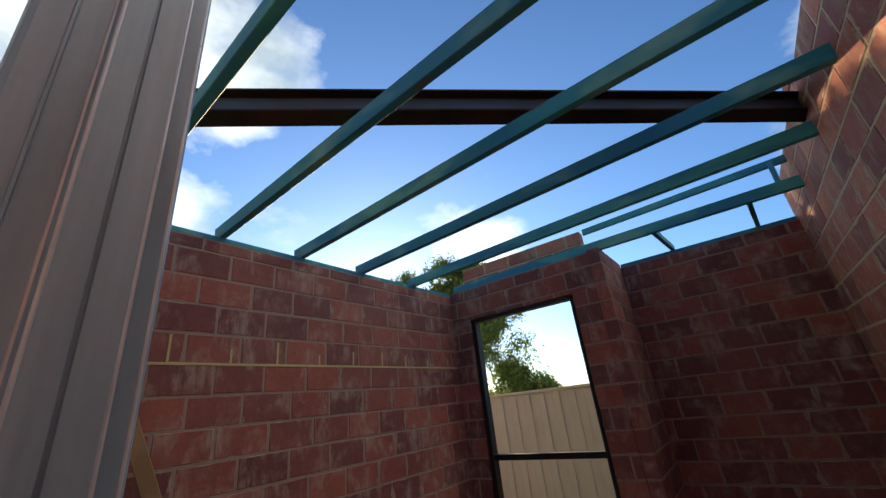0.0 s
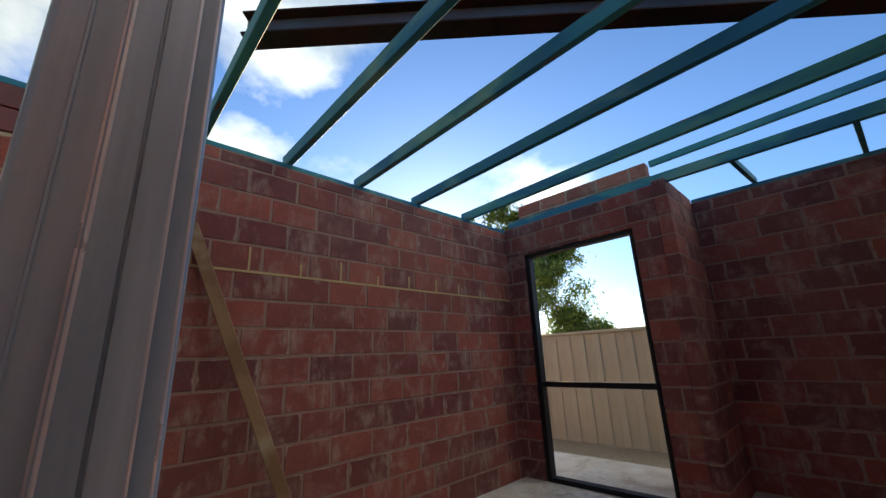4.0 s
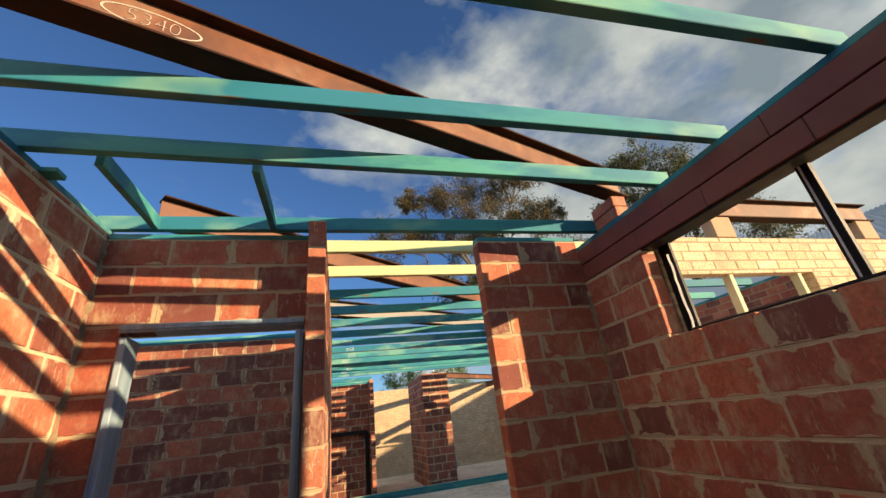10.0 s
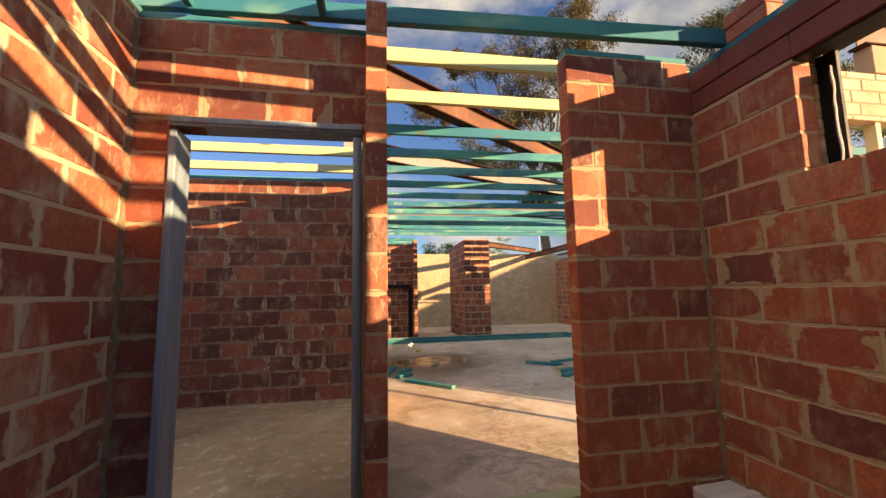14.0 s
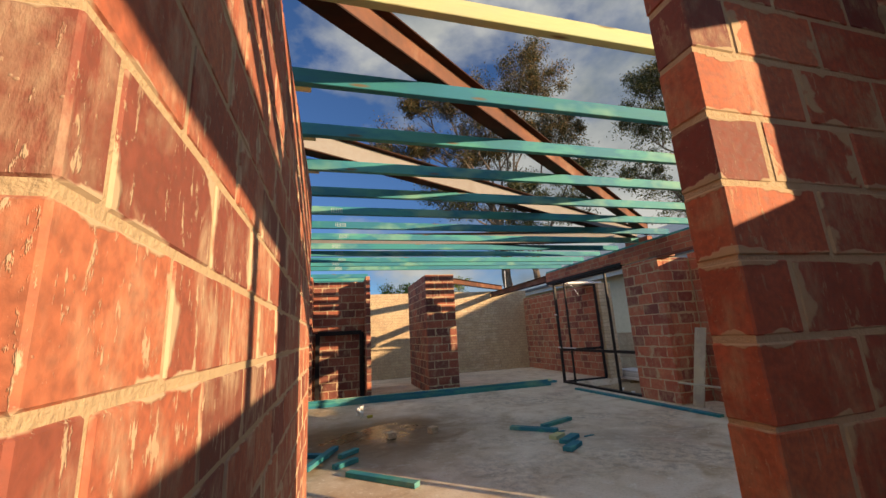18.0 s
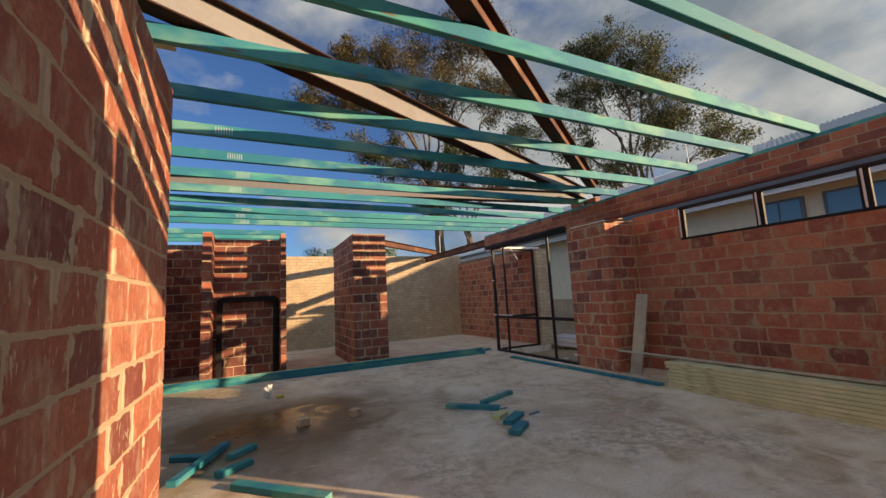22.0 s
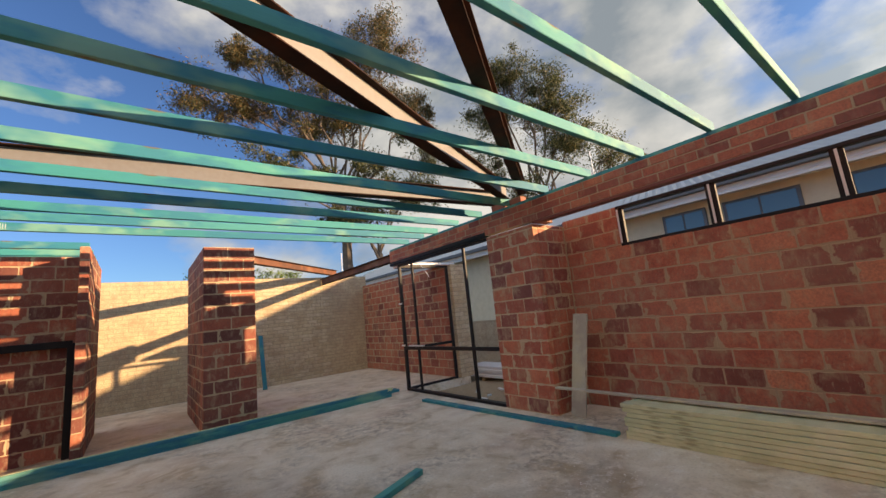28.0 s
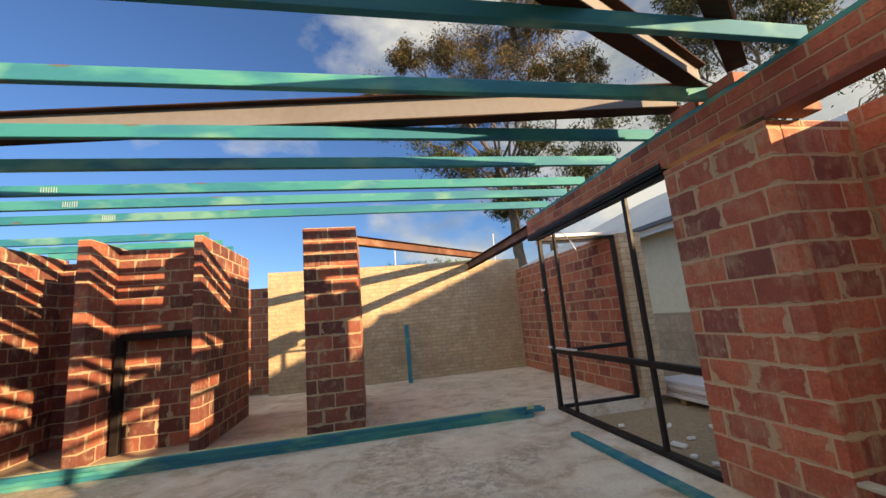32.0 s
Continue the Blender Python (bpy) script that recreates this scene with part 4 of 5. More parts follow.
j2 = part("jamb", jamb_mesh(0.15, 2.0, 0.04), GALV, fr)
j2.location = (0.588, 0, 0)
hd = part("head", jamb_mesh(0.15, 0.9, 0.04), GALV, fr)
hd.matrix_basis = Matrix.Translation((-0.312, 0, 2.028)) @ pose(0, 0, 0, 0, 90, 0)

# ---- black aluminium frames ----


def frame_thing(name, label, category, bars_list, mat=BLACK):
    ob = thing(name, label, category)
    for nm, p, q, w, h in bars_list:
        bar(nm, p, q, w, h, mat, "", "", parent=ob, b=0.004)
    return ob


X = 2.735
frame_thing("window_1", "black aluminium sliding window frame without glass in the brick wall", "window frame", [("sill", (X, 0.68, 1.705), (X, 2.42, 1.705), 0.10, 0.05), ("sill_lip", (X - 0.04, 0.69, 1.738), (X - 0.04, 2.41, 1.738), 0.012, 0.016), ("head", (X, 0.68, 2.296), (X, 2.42, 2.296), 0.10, 0.035), ("head_lip", (X - 0.04, 0.69, 2.271), (X - 0.04, 2.41, 2.271), 0.012, 0.02), ("jamb", (X + 0.02, 0.692, 1.74), (X + 0.02, 0.692, 2.271), 0.02, 0.045), ("jamb", (X, 2.405, 1.74), (X, 2.405, 2.271), 0.025, 0.09), ("mullion", (X, 1.585, 1.74), (X, 1.585, 2.271), 0.03, 0.05)])
for y in (1.585,):
    p = placed("film", chamfered(0.004, 0.008, 0.51, 0.001, WRAP), Matrix.Translation((2.706, y, 2.005)), "white protective film strip on a window mullion", "film strip", "film strips")
bm = bmesh.new()
strip = [(2.66 + 0.008 * rng.random(), 2.362 + 0.008 * rng.random(), 1.74 + 0.04 * k) for k in range(12)]
va = [bm.verts.new((x, y - 0.02, z)) for x, y, z in strip]
vb = [bm.verts.new((x + 0.035, y - 0.005, z + 0.01)) for x, y, z in strip]
vc = [bm.verts.new((x + 0.05, y + 0.02, z)) for x, y, z in strip]
for k in range(11):
    bm.faces.new((va[k], vb[k], vb[k + 1], va[k + 1]))
    bm.faces.new((vb[k], vc[k], vc[k + 1], vb[k + 1]))
bmesh.ops.solidify(bm, geom=bm.faces, thickness=0.004)
placed("plastic_strip", mesh_of(bm, "plastic_strip", WRAP), Matrix(), "crumpled silver plastic strip hanging in the window jamb", "plastic film")

Y = -3.28
frame_thing("door_1", "black aluminium door frame with a mid rail in the entry opening", "door frame", [("jamb", (2.30, Y, 0), (2.30, Y, 2.18), 0.05, 0.09), ("jamb", (1.21, Y, 0), (1.21, Y, 2.18), 0.03, 0.09), ("head", (1.19, Y, 2.165), (2.33, Y, 2.165), 0.09, 0.03), ("mid_rail", (1.22, Y, 0.86), (2.28, Y, 0.86), 0.06, 0.05), ("sill", (1.22, Y, 0.02), (2.28, Y, 0.02), 0.09, 0.04)])

X = 6.05
bars = [("post", (X, 10.74, 0), (X, 10.74, 2.285), 0.05, 0.06), ("post", (X, 10.31, 0.03), (X, 10.31, 2.285), 0.03, 0.05), ("post", (X, 8.87, 0.03), (X, 8.87, 2.285), 0.035, 0.05), ("sill", (X, 8.31, 0.02), (X, 10.74, 0.02), 0.09, 0.04), ("mid_rail", (X, 8.31, 0.745), (X, 10.74, 0.745), 0.06, 0.055), ("head", (X, 8.31, 2.265), (X, 10.74, 2.265), 0.06, 0.035), ("sill", (X, 10.77, 0.02), (7.2, 10.77, 0.02), 0.06, 0.04), ("mid_rail", (X, 10.77, 0.72), (7.2, 10.77, 0.72), 0.05, 0.05), ("head", (X, 10.77, 2.25), (7.2, 10.77, 2.25), 0.05, 0.04), ("post", (7.2, 10.77, 0.0), (7.2, 10.77, 2.27), 0.05, 0.05)]
ff = frame_thing("window_2", "black aluminium corner door and window frame, not yet glazed", "window frame", bars)
for z in (0.79, 1.55):
    p = part("tape", chamfered(0.012, 0.10, 0.03, 0.001, WHITE), WHITE, ff, "white sticker wrapped on the frame")
    p.location = (6.01, 10.74, z)
p = part("packing", chamfered(0.05, 0.45, 0.02, 0.002, WRAP), WRAP, ff, "white plastic packing strip on the rail")
p.location = (6.03, 10.35, 0.785)
bm = bmesh.new()
tube(bm, [Vector((6.025, 10.2 - 0.42 * f, 2.23 - 0.30 * f * f)) for f in (0, 0.2, 0.4, 0.6, 0.8, 1.0)], [0.007] * 6, 6)
placed("packing_strap", mesh_of(bm, "packing_strap", WHITE), Matrix(), "loose white packing strap hanging from the frame head", "strap")

X = 6.69
bars = [("sill", (X, 3.9, 1.885), (X, 6.73, 1.885), 0.09, 0.035), ("head", (X, 3.9, 2.33), (X, 6.73, 2.33), 0.09, 0.035)]
bars += [("mullion", (X, y, 1.90), (X, y, 2.315), 0.05, 0.09) for y in (3.92, 4.83, 5.75, 6.71)]
frame_thing("window_3", "black aluminium highlight window frame along the brick wall", "window frame", bars)
for y in (4.83, 5.75, 6.71):
    p = placed("film", chamfered(0.006, 0.02, 0.40, 0.001, WRAP), Matrix.Translation((6.635, y, 2.105)), "white protective film strip on a window mullion", "film strip", "film strips")

frame_thing("steel_frame", "black painted bar frame leaning against the brick return", "frame", [("bar", (0.56, 11.49, 0), (0.56, 11.50, 1.40), 0.09, 0.08), ("bar", (1.50, 11.49, 0), (1.50, 11.50, 1.40), 0.09, 0.08), ("bar", (0.56, 11.50, 1.39), (1.50, 11.50, 1.39), 0.08, 0.09)])

# ---- timber on the floor ----
stack = thing("timber_stack", "low stack of long teal treated pine lengths on the slab", "timber stack", at=(0, 0, 0))
for layer in range(3):
    for k in range(4):
        x0, x1 = -2.4 + rng.uniform(-0.15, 0.15), 5.68 + rng.uniform(-0.25, 0.12)
        y = 10.56 + 0.05 * k + rng.uniform(-0.006, 0.006) - 0.01 * layer
        if layer == 2 and k > 1:
            continue
        bar("length", (x0, y + 0.05, 0.023 + 0.046 * layer), (x1, y, 0.023 + 0.046 * layer), 0.045, 0.044, PALE if layer == 2 and k == 1 else TEAL, "", "", parent=stack)
pine = thing("timber_stack", "neat stack of pale sawn pine boards beside the brick wall", "timber stack", at=(0, 0, 0))
for layer in range(8):
    for k in range(3):
        x = 5.79 + 0.145 * k + rng.uniform(-0.018, 0.012)
        z = 0.02 + 0.039 * layer
        y1 = 6.54 + rng.uniform(-0.045, 0.03)
        bar("board", (x + 0.02, 2.9 + rng.uniform(-0.1, 0.1), z), (x, y1, z), 0.14, 0.035, PINE, "", "", parent=pine)
bar("board", (5.90, 3.6, 0.335), (5.96, 7.42, 0.335), 0.07, 0.02, GREYED, "thin greyed pine board overhanging the stack", "board")
bar("leaning_board", (6.10, 7.28, 0.0), (6.34, 7.22, 1.13), 0.02, 0.19, GREYED, "greyed pale pine board leaning on the brick pier", "board")
bar("timber_length", (5.66, 9.70, 0.02), (5.74, 6.62, 0.02), 0.09, 0.035, TEAL, "weathered pale teal timber length lying along the door frame sill", "timber")
bar("timber_length", (4.46, 14.28, 0.0), (4.48, 14.72, 1.2), 0.09, 0.035, TEAL, "teal timber stud leaning on the cream brick wall", "timber")
bar("timber_length", (1.16, 3.24, 0.02), (2.1, 3.28, 0.02), 0.09, 0.035, PALE, "pale green timber length lying in the opening", "timber")
bar("leaning_timber", (2.30, -0.92, 0.0), (2.53, -0.18, 1.95), 0.035, 0.07, OREGON, "brown timber length leaning on the brick wall", "timber")
for x in (4.0, 4.8):
    bar("stud", (x, 3.05, 0.0), (x, 3.05, 2.288), 0.045, 0.07, PINE, "upright pale pine prop standing in the wide opening", "stud", "pine props")
OFF = "short teal treated pine offcut on the slab"
for p, q, w, z, mat in (((3.12, 7.38), (3.56, 6.97), 0.09, 0, TEAL), ((3.50, 7.24), (4.05, 7.46), 0.07, 0, TEAL), ((3.33, 6.70), (3.50, 6.80), 0.10, 0, PALE), ((3.34, 6.50), (3.62, 6.69), 0.10, 0, TEAL), ((3.23, 6.25), (3.47, 6.42), 0.10, 0, TEAL), ((0.66, 6.62), (0.94, 7.44), 0.07, 1, TEAL), ((0.92, 6.74), (1.15, 6.90), 0.07, 0, TEAL), ((0.98, 7.08), (1.17, 7.27), 0.07, 0, TEAL), ((0.55, 7.34), (0.86, 7.16), 0.07, 0, TEAL), ((1.05, 6.5), (1.6, 5.95), 0.08, 0, TEAL)):
    bar("offcut", (*p, 0.023 + 0.046 * z), (*q, 0.023 + 0.009 * z), w, 0.044, mat, OFF, "offcut", "teal offcuts")
for x, y, rz, ln in ((3.56, 7.12, 25, 0.13), (3.62, 6.98, 5, 0.08), (3.78, 6.66, 10, 0.14), (3.40, 6.86, 70, 0.06)):
    placed("splinter", chamfered(ln, 0.03, 0.008, 0.001, TEAL), pose(x, y, 0.0045, 0, 0, rz), "thin split teal pine chip on the slab", "wood chip", "wood chips")

# ---- small litter ----
bm = bmesh.new()
bmesh.ops.create_icosphere(bm, subdivisions=3, radius=0.075)
for v in bm.verts:
    v.co *= 0.8 + 0.6 * noise.noise(v.co * 22)
    v.co.z *= 1.25
lo = min(v.co.z for v in bm.verts)
placed("crumpled_paper", mesh_of(bm, "crumpled_paper", PAPER), Matrix.Translation((1.33, 9.2, -lo)), "crumpled white paper bag dropped on the slab", "litter")
placed("tape_roll", chamfered(0.09, 0.05, 0.04, 0.008, YELLOW), pose(1.47, 9.14, 0.021, 0, 0, 20), "small yellow packet beside the paper bag", "litter")
for k, (x, y, rz, mat) in enumerate(((1.62, 7.68, 12, CREAM), (2.16, 7.70, 25, CREAM))):
    b = placed("brick_piece", chamfered(0.11, 0.085 + 0.02 * (k % 2), 0.076, 0.006, mat), pose(x, y, 0.038, 0, 0, rz), "broken half brick lying in a wet patch", "brick", "broken bricks")
    b["hx"] = b["hy"] = 9.0

for x, y, rz, s in ((2.40, 2.78, 4, 1.0), (2.42, 2.45, -6, 1.03)):
    bx = thing("carton", "white plastic-wrapped carton on the floor by the wall", "carton", "white cartons", at=(x, y, 0))
    bx.rotation_euler = (0, 0, radians(rz))
    c = part("body", chamfered(0.25 * s, 0.29 * s, 0.19, 0.012, WRAP), WRAP, bx)
    c.location = (0, 0, 0.095)
    c = part("tape", chamfered(0.255 * s, 0.05, 0.003, 0.001, WHITE), WHITE, bx, "pale packing tape")
    c.location = (0, 0, 0.191)
    c = part("label", chamfered(0.002, 0.08, 0.06, 0.0005, GREYWALL), GREYWALL, bx, "grey printed label")
    c.location = (-0.127 * s, 0.03, 0.11)

# ---- outside: fence, neighbour, trees ----
fence = thing("fence", "cream corrugated steel boundary fence", "fence", at=(0, -5.57, -0.3))
part("sheet", chamfered(18, 0.008, 1.72, 0.001, FENCE), FENCE, fence).location = (3, -0.004, 0.86)
for k in range(74):
    part("rib", chamfered(0.11, 0.022, 1.70, 0.009, FENCE), FENCE, fence).location = (-5.9 + 0.24 * k, 0.009, 0.86)
for x in np.arange(-6 + 0.55, 12, 2.38):
    o = part("post", chamfered(0.06, 0.05, 1.76, 0.004, FENCE), FENCE, fence)
    o.location = (float(x), 0.03, 0.88)
o = part("top_rail", chamfered(18, 0.05, 0.04, 0.004, FENCE), FENCE, fence)
o.location = (3, 0.012, 1.735)

house = thing("neighbour_house", "single-storey cream brick house with a grey corrugated steel hip roof", "house", at=(0, 0, 0))
bm = bmesh.new()
box(bm, 13.0, 23.2, -0.4, 28, -0.2, 3.55)
part("wall", bm, HOUSEWALL, house, "cream brick outer wall")


def corrugated(p00, p10, p11, p01, pitch, name, parent):
    """A roof plane of corrugated sheet; ribs run from the p00-p10 eave to the p01-p11 ridge."""
    a, b2, c, d = (Vector(p) for p in (p00, p10, p11, p01))
    nrm = (b2 - a).cross(d - a).normalized()
    n = max(8, int((b2 - a).length / (pitch / 4)))
    bm = bmesh.new()
    rows = []
    for k in range(n + 1):
        f = k / n
        h = 0.034 * math.sin(math.tau * f * (b2 - a).length / pitch)
        rows.append((bm.verts.new(a.lerp(b2, f) + nrm * h), bm.verts.new(d.lerp(c, f) + nrm * h)))
    for (l0, h0), (l1, h1) in zip(rows, rows[1:]):
        bm.faces.new((l0, l1, h1, h0))
    return part(name, bm, ROOF, parent, "grey corrugated steel")


corrugated((12.4, 28.6, 3.6), (12.4, -1.0, 3.6), (18.0, 4.7, 6.27), (18.0, 23.0, 6.27), 0.22, "roof", house)
corrugated((12.4, -1.0, 3.6), (23.8, -1.0, 3.6), (18.0, 4.7, 6.27), (18.0, 4.7, 6.27), 0.22, "roof", house)
o = part("gutter", chamfered(0.14, 29.7, 0.13, 0.01, DARKROOF), DARKROOF, house, "charcoal gutter")
o.location = (12.34, 13.8, 3.54)
o = part("fascia", chamfered(0.02, 29.6, 0.2, 0.003, WHITE), WHITE, house, "pale fascia board")
o.location = (12.45, 13.8, 3.40)
o = part("soffit", chamfered(0.6, 29.4, 0.02, 0.003, WHITE), WHITE, house, "pale soffit lining")
o.location = (12.72, 13.8, 3.38)
for y0, y1, z0, z1 in ((7.75, 8.65, 1.6, 3.15), (6.0, 7.3, 1.6, 3.15), (3.6, 5.2, 1.6, 3.15), (12.4, 13.2, 1.9, 3.0), (0.6, 1.8, 1.4, 3.0), (18.4, 19.3, 1.9, 3.0)):
    w = part("window", chamfered(0.06, y1 - y0 + 0.1, z1 - z0 + 0.1, 0.006, DARKROOF), DARKROOF, house, "dark-framed window")
    w.location = (12.98, (y0 + y1) / 2, (z0 + z1) / 2)
    for k in (0, 1):
        g = part("pane", chamfered(0.02, (y1 - y0) / 2 - 0.04, z1 - z0 - 0.02, 0.002, GLASS), GLASS, w, "blue reflecting pane")
        g.location = (-0.03, (y1 - y0) * (0.25 if k else -0.25), 0)
for x, y, h in ((14.0, 7.65, 0.35), (14.0, 6.86, 0.35), (14.0, 5.25, 0.4)):
    v = thing("roof_vent", "dark round metal vent pipe on the neighbour's roof", "roof vent", "roof vents", at=(x, y, 3.6 + (x - 12.4) * 0.477 - 0.02))
    bm = bmesh.new()
    bmesh.ops.create_cone(bm, segments=16, radius1=0.09, radius2=0.09, depth=h, cap_ends=True)
    part("pipe", bm, DARKROOF, v).location = (0, 0, h / 2)
    bm = bmesh.new()
    bmesh.ops.create_cone(bm, segments=16, radius1=0.17, radius2=0.12, depth=0.11, cap_ends=True)
    part("cowl", bm, DARKROOF, v).location = (0, 0, h)

bm = bmesh.new()
tube(bm, [Vector((0, 0, 0)), Vector((0, 0, 0.7)), Vector((0.02, 0.05, 1.75))], [0.02, 0.018, 0.014], 6)
bm2 = bmesh.new()
tube(bm2, [Vector((0, 0, 0)), Vector((0, 0, 0.3)), Vector((0.01, 0.04, 0.62))], [0.026, 0.024, 0.022], 6)
placed("roof_mast", mesh_of(bm2, "roof_mast", WHITE), Matrix.Translation((12.9, 3.66, 3.82)), "short white pipe standing on the neighbour's roof", "mast")
placed("roof_mast", mesh_of(bm, "roof_mast", WHITE), Matrix.Translation((15.0, 11.45, 4.82)), "thin white mast standing on the neighbour's roof", "mast")

sheets = thing("sheet_stack", "low stack of white packed sheets lying on the soil", "sheet stack", at=(8.0, 10.0, -0.14))
for k in range(4):
    o = part("sheet", chamfered(0.5, 2.2, 0.05, 0.006, WRAP if k % 2 else WHITE), WHITE, sheets)
    o.location = (0.02 * (k % 2), 0, 0.10 + 0.055 * k)
o = part("bearer", chamfered(0.5, 0.09, 0.075, 0.004, OREGON), OREGON, sheets)
o.location = (0, 0.6, 0.037)
o = part("bearer", chamfered(0.5, 0.09, 0.075, 0.004, OREGON), OREGON, sheets)
o.location = (0, -0.6, 0.037)
chip = random.Random(12)
for k in range(16):
    placed("rubble_chip", chamfered(chip.uniform(0.03, 0.14), chip.uniform(0.02, 0.07), 0.03, 0.006, PAPER if k % 3 else CREAM), pose(chip.uniform(6.4, 7.8), chip.uniform(8.5, 10.5), -0.115, chip.uniform(-8, 8), chip.uniform(-8, 8), chip.uniform(0, 180)), "small pale chip of building rubble on the soil", "rubble", "rubble chips")
box_bm = bmesh.new()
box(box_bm, 6.3, 7.5, 10.85, 11.4, 2.302, 2.345)
placed("white_board", mesh_of(box_bm, "white_board", WHITE), Matrix(), "white sheet laid over the corner of the red wall", "sheet")


def tree(at, crowns, seed, leaf, label, leaves=1500, leaf_size=0.1, girth=0.3, fork=0.45, tufts=11):
    """A tree whose limbs fork from the trunk to each crown mass (x, y, z, radius); every mass is made of loose tufts of leaves."""
    r, nr = random.Random(seed), np.random.default_rng(seed)
    ob = thing("tree", label, "tree", "trees", at=at)
    base = Vector(at)
    top = max(c[2] for c in crowns)
    mid = sum((Vector(c[:3]) for c in crowns), Vector()) / len(crowns) - base
    hub = Vector((mid.x * 0.35, mid.y * 0.35, top * fork))
    bm = bmesh.new()

    def limb(p, q, r0, r1, bend, seg=6):
        pts = [p.lerp(q, k / 6) + Vector((r.gauss(0, bend), r.gauss(0, bend), r.gauss(0, bend * 0.6) + 2.5 * bend * math.sin(math.pi * k / 6))) * (0 < k < 6) for k in range(7)]
        tube(bm, pts, [r0 + (r1 - r0) * k / 6 for k in range(7)], seg)
        return pts

    trunk = limb(Vector((0, 0, -0.2)), hub, girth, girth * 0.62, girth * 0.3, 9)
    verts = []
    for x, y, z, rad in crowns:
        c = Vector((x, y, z)) - base
        start = trunk[r.choice((4, 5, 6))]
        pts = limb(start, c, girth * 0.25, girth * 0.09, 0.05 * (c - start).length ** 0.8)
        for k in range(tufts):
            d = Vector((r.gauss(0, 1), r.gauss(0, 1), r.gauss(0.1, 0.8))).normalized() * rad * r.uniform(0.25, 1.1)
            t = c + d
            limb(pts[r.choice((4, 5, 6))], t, girth * 0.07, girth * 0.02, 0.09 * rad, 4)
            n = int(leaves / tufts * r.uniform(0.35, 1.5))
            m = nr.normal(0, rad * r.uniform(0.12, 0.27), (n, 3)) * (1, 1, 0.75) + np.array(t)
            a = nr.normal(0, 1, (n, 3)) + (0, 0, -0.5)
            a /= np.linalg.norm(a, axis=1)[:, None]
            b2 = np.cross(a, nr.normal(0, 1, (n, 3)))
            b2 /= np.linalg.norm(b2, axis=1)[:, None] + 1e-9
            s = leaf_size * nr.uniform(0.6, 1.35, (n, 1))
            verts.append(np.stack([m - a * s, m + b2 * s * 0.3, m + a * s, m - b2 * s * 0.3], 1).reshape(-1, 3))
    part("trunk", bm, BARK, ob, "rough grey-brown bark")
    verts = np.concatenate(verts)
    me = bpy.data.meshes.new("crown")
    me.from_pydata(verts.tolist(), [], [(k, k + 1, k + 2, k + 3) for k in range(0, len(verts), 4)])
    me.materials.append(leaf)
    part("crown", me, leaf, ob, "sparse olive and rusty leaf clumps" if leaf is GUM else "dark green drooping leaf clumps" if leaf is DARKGUM else "dense green leaves")


BROWN_GUM = "tall eucalyptus with a sparse olive-brown crown behind the house"
GREEN_GUM = "tall eucalyptus with a dense dark green crown behind the house"
tree((13.4, 28.8, -0.2), [(7.1, 30.7, 20.0, 1.1), (9.2, 30.4, 19.6, 1.6), (5.4, 31.0, 16.1, 1.9), (7.7, 30.6, 15.8, 2.0), (11.8, 29.6, 20.0, 2.4), (12.6, 29.2, 17.4, 2.5), (14.8, 28.3, 20.0, 2.2), (15.8, 27.7, 22.8, 2.0), (16.9, 27.1, 20.8, 1.9), (10.9, 29.9, 15.4, 2.1), (14.0, 28.7, 15.8, 2.4), (16.7, 27.1, 16.8, 2.1), (18.1, 26.2, 16.2, 1.6)], 3, GUM, BROWN_GUM, 5200, 0.105, 0.42, tufts=16)
tree((15.4, 27.0, -0.2), [(9.1, 30.3, 12.0, 1.9), (11.1, 29.8, 11.4, 1.9), (14.8, 28.2, 11.6, 2.1), (17.5, 26.5, 10.2, 1.8), (13.2, 29.1, 7.8, 1.5), (14.8, 28.3, 8.6, 1.6), (18.4, 25.8, 13.0, 1.9)], 17, DARKGUM, GREEN_GUM, 4200, 0.11, 0.34, tufts=15)
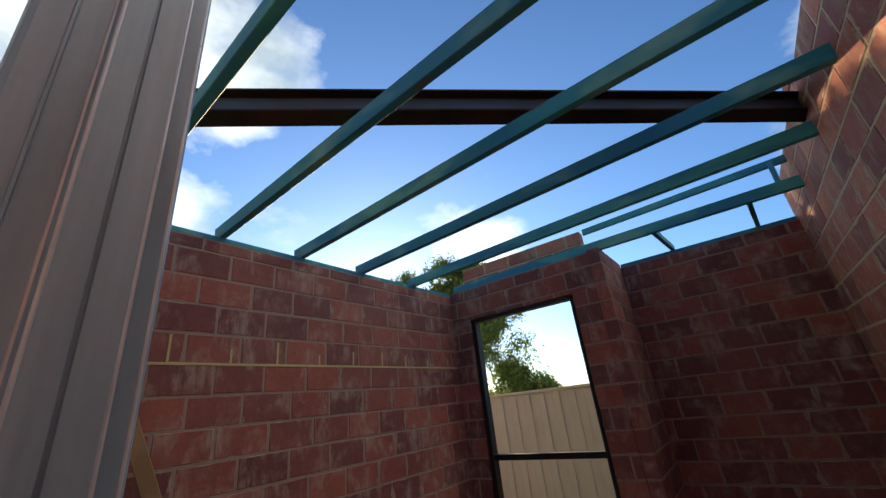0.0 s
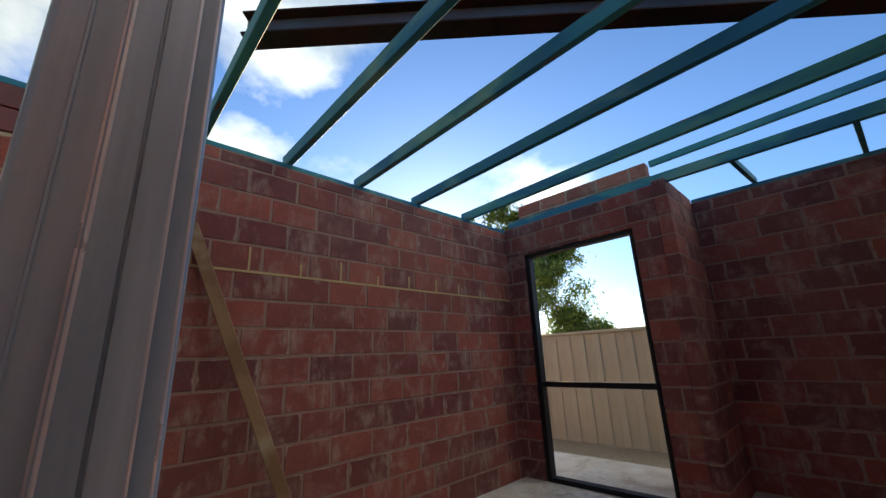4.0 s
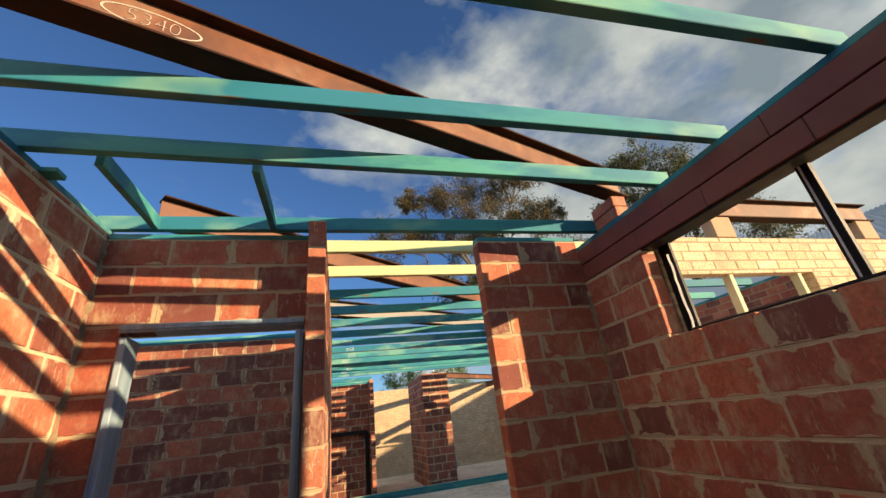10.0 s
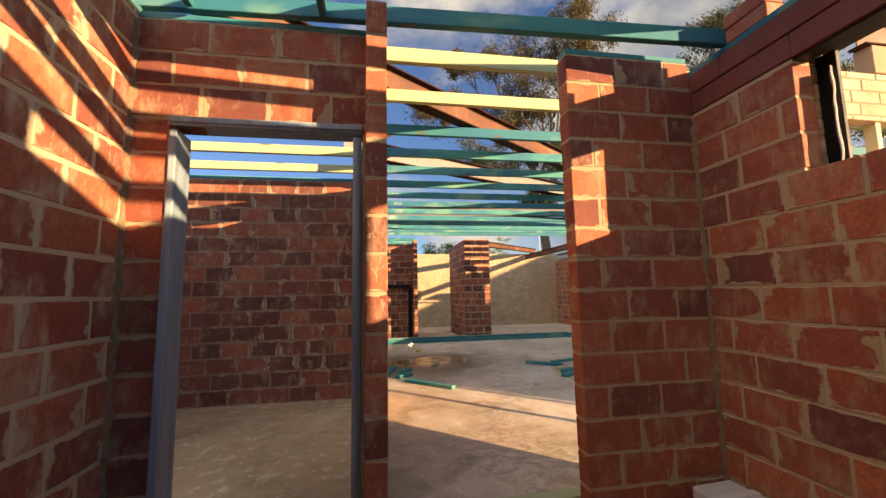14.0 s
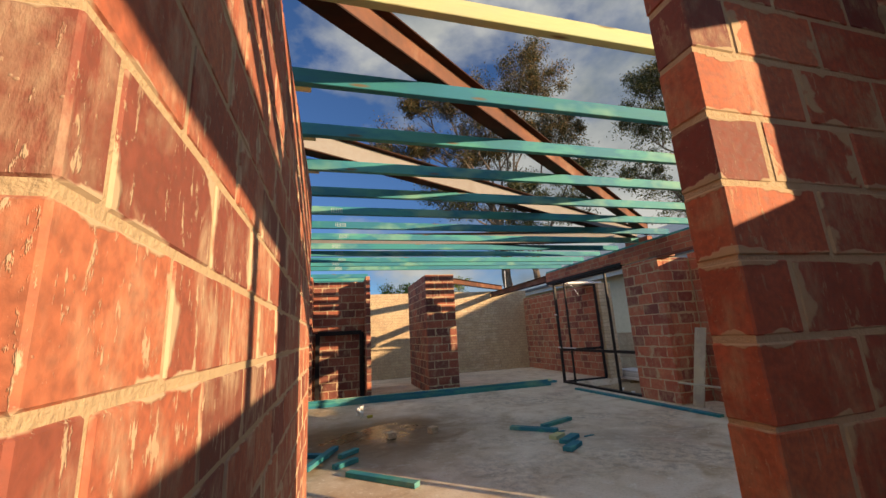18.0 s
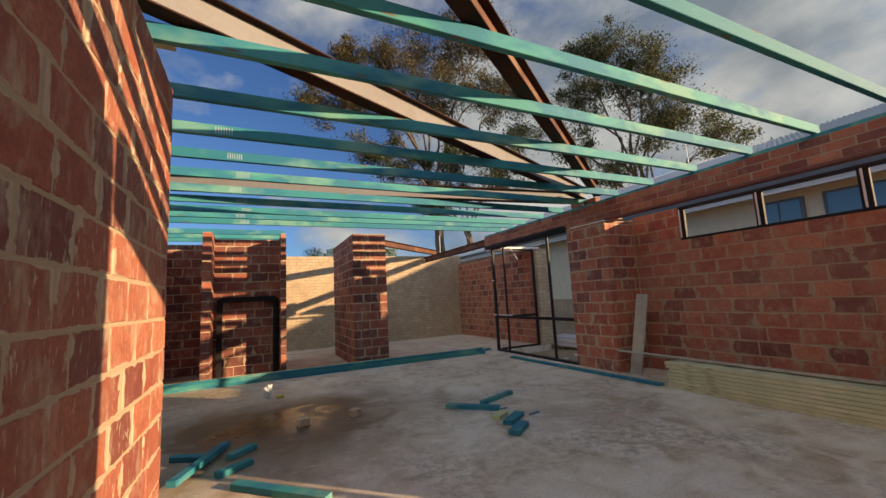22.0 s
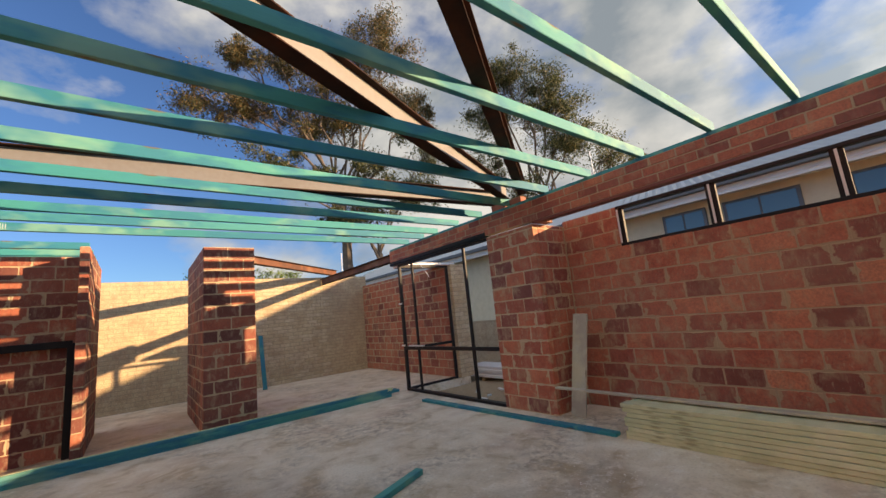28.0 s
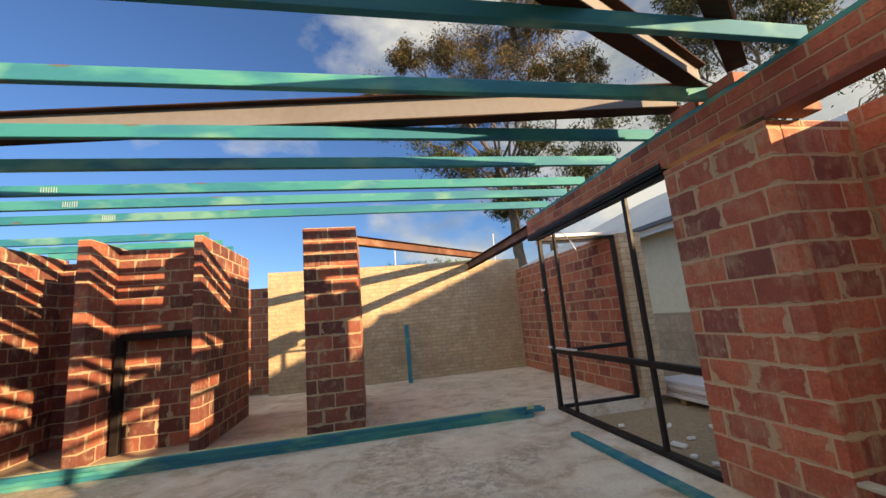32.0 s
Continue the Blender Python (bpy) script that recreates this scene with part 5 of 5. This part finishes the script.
tree((24.7, 20.6, -0.2), [(23.0, 22.8, 17.7, 1.7), (24.0, 21.8, 18.8, 1.7), (25.4, 20.1, 17.3, 1.8), (25.9, 19.3, 15.1, 1.9), (26.5, 18.4, 12.6, 1.8), (22.6, 23.4, 15.6, 1.8), (24.4, 21.2, 15.1, 2.0), (22.0, 23.9, 11.6, 1.7), (25.5, 19.9, 11.8, 2.0), (27.3, 17.0, 10.0, 1.7), (23.7, 22.0, 9.3, 1.9), (28.5, 14.6, 8.2, 1.1)], 41, DARKGUM, GREEN_GUM, 4300, 0.105, 0.40, tufts=18)
for x, y, h, seed in ((6.4, 38.0, 6.4, 5), (12.4, 40.0, 6.8, 9), (8.6, 36.5, 5.9, 12)):
    tree((x, y, -0.2), [(x - 1.0, y, h - 1.2, 1.1), (x + 0.9, y + 0.3, h - 1.0, 1.2), (x, y - 0.5, h - 2.0, 1.3)], seed, GREEN, "small green garden tree beyond the far wall", 900, 0.10, 0.16)
tree((5.9, -9.6, -0.2), [(5.2, -9.2, 2.2, 0.75), (5.7, -9.3, 3.1, 0.8), (4.7, -9.1, 1.7, 0.65), (6.0, -9.4, 4.0, 0.8), (5.4, -9.5, 1.6, 0.8), (5.3, -9.6, 3.9, 0.5), (4.2, -9.2, 1.4, 0.5)], 31, GREEN, "leafy green tree behind the cream fence", 4500, 0.055, 0.10, tufts=14)
tree((6.8, -9.8, -0.2), [(6.9, -9.7, 5.1, 0.8), (6.1, -10.1, 4.9, 0.8), (6.9, -9.5, 4.1, 0.9), (7.7, -10.2, 4.7, 0.9), (8.4, -10.7, 4.3, 0.8)], 37, GREEN, "leafy green tree behind the cream fence", 4500, 0.07, 0.14)
tree((10.3, -10.8, -0.2), [(10.4, -10.7, 5.9, 0.75), (10.0, -11.2, 5.2, 0.9), (10.5, -10.8, 4.7, 0.8), (9.4, -11.6, 4.9, 0.9)], 39, GREEN, "leafy green tree behind the cream fence", 4500, 0.07, 0.14)


for x, y, z in ((4.42, 16.0, 3.3), (7.20, 16.0, 3.5)):
    bm = bmesh.new()
    tube(bm, [Vector((0, 0, -0.2)), Vector((0, 0.01, 1.5)), Vector((0.01, 0, z))], [0.014] * 3, 6)
    placed("site_pole", mesh_of(bm, "site_pole", WHITE), Matrix.Translation((x, y, 0)), "thin white site pole standing beyond the end wall", "pole", "site poles")

for row in WALL_BRICKS:
    lay_bricks(*row)
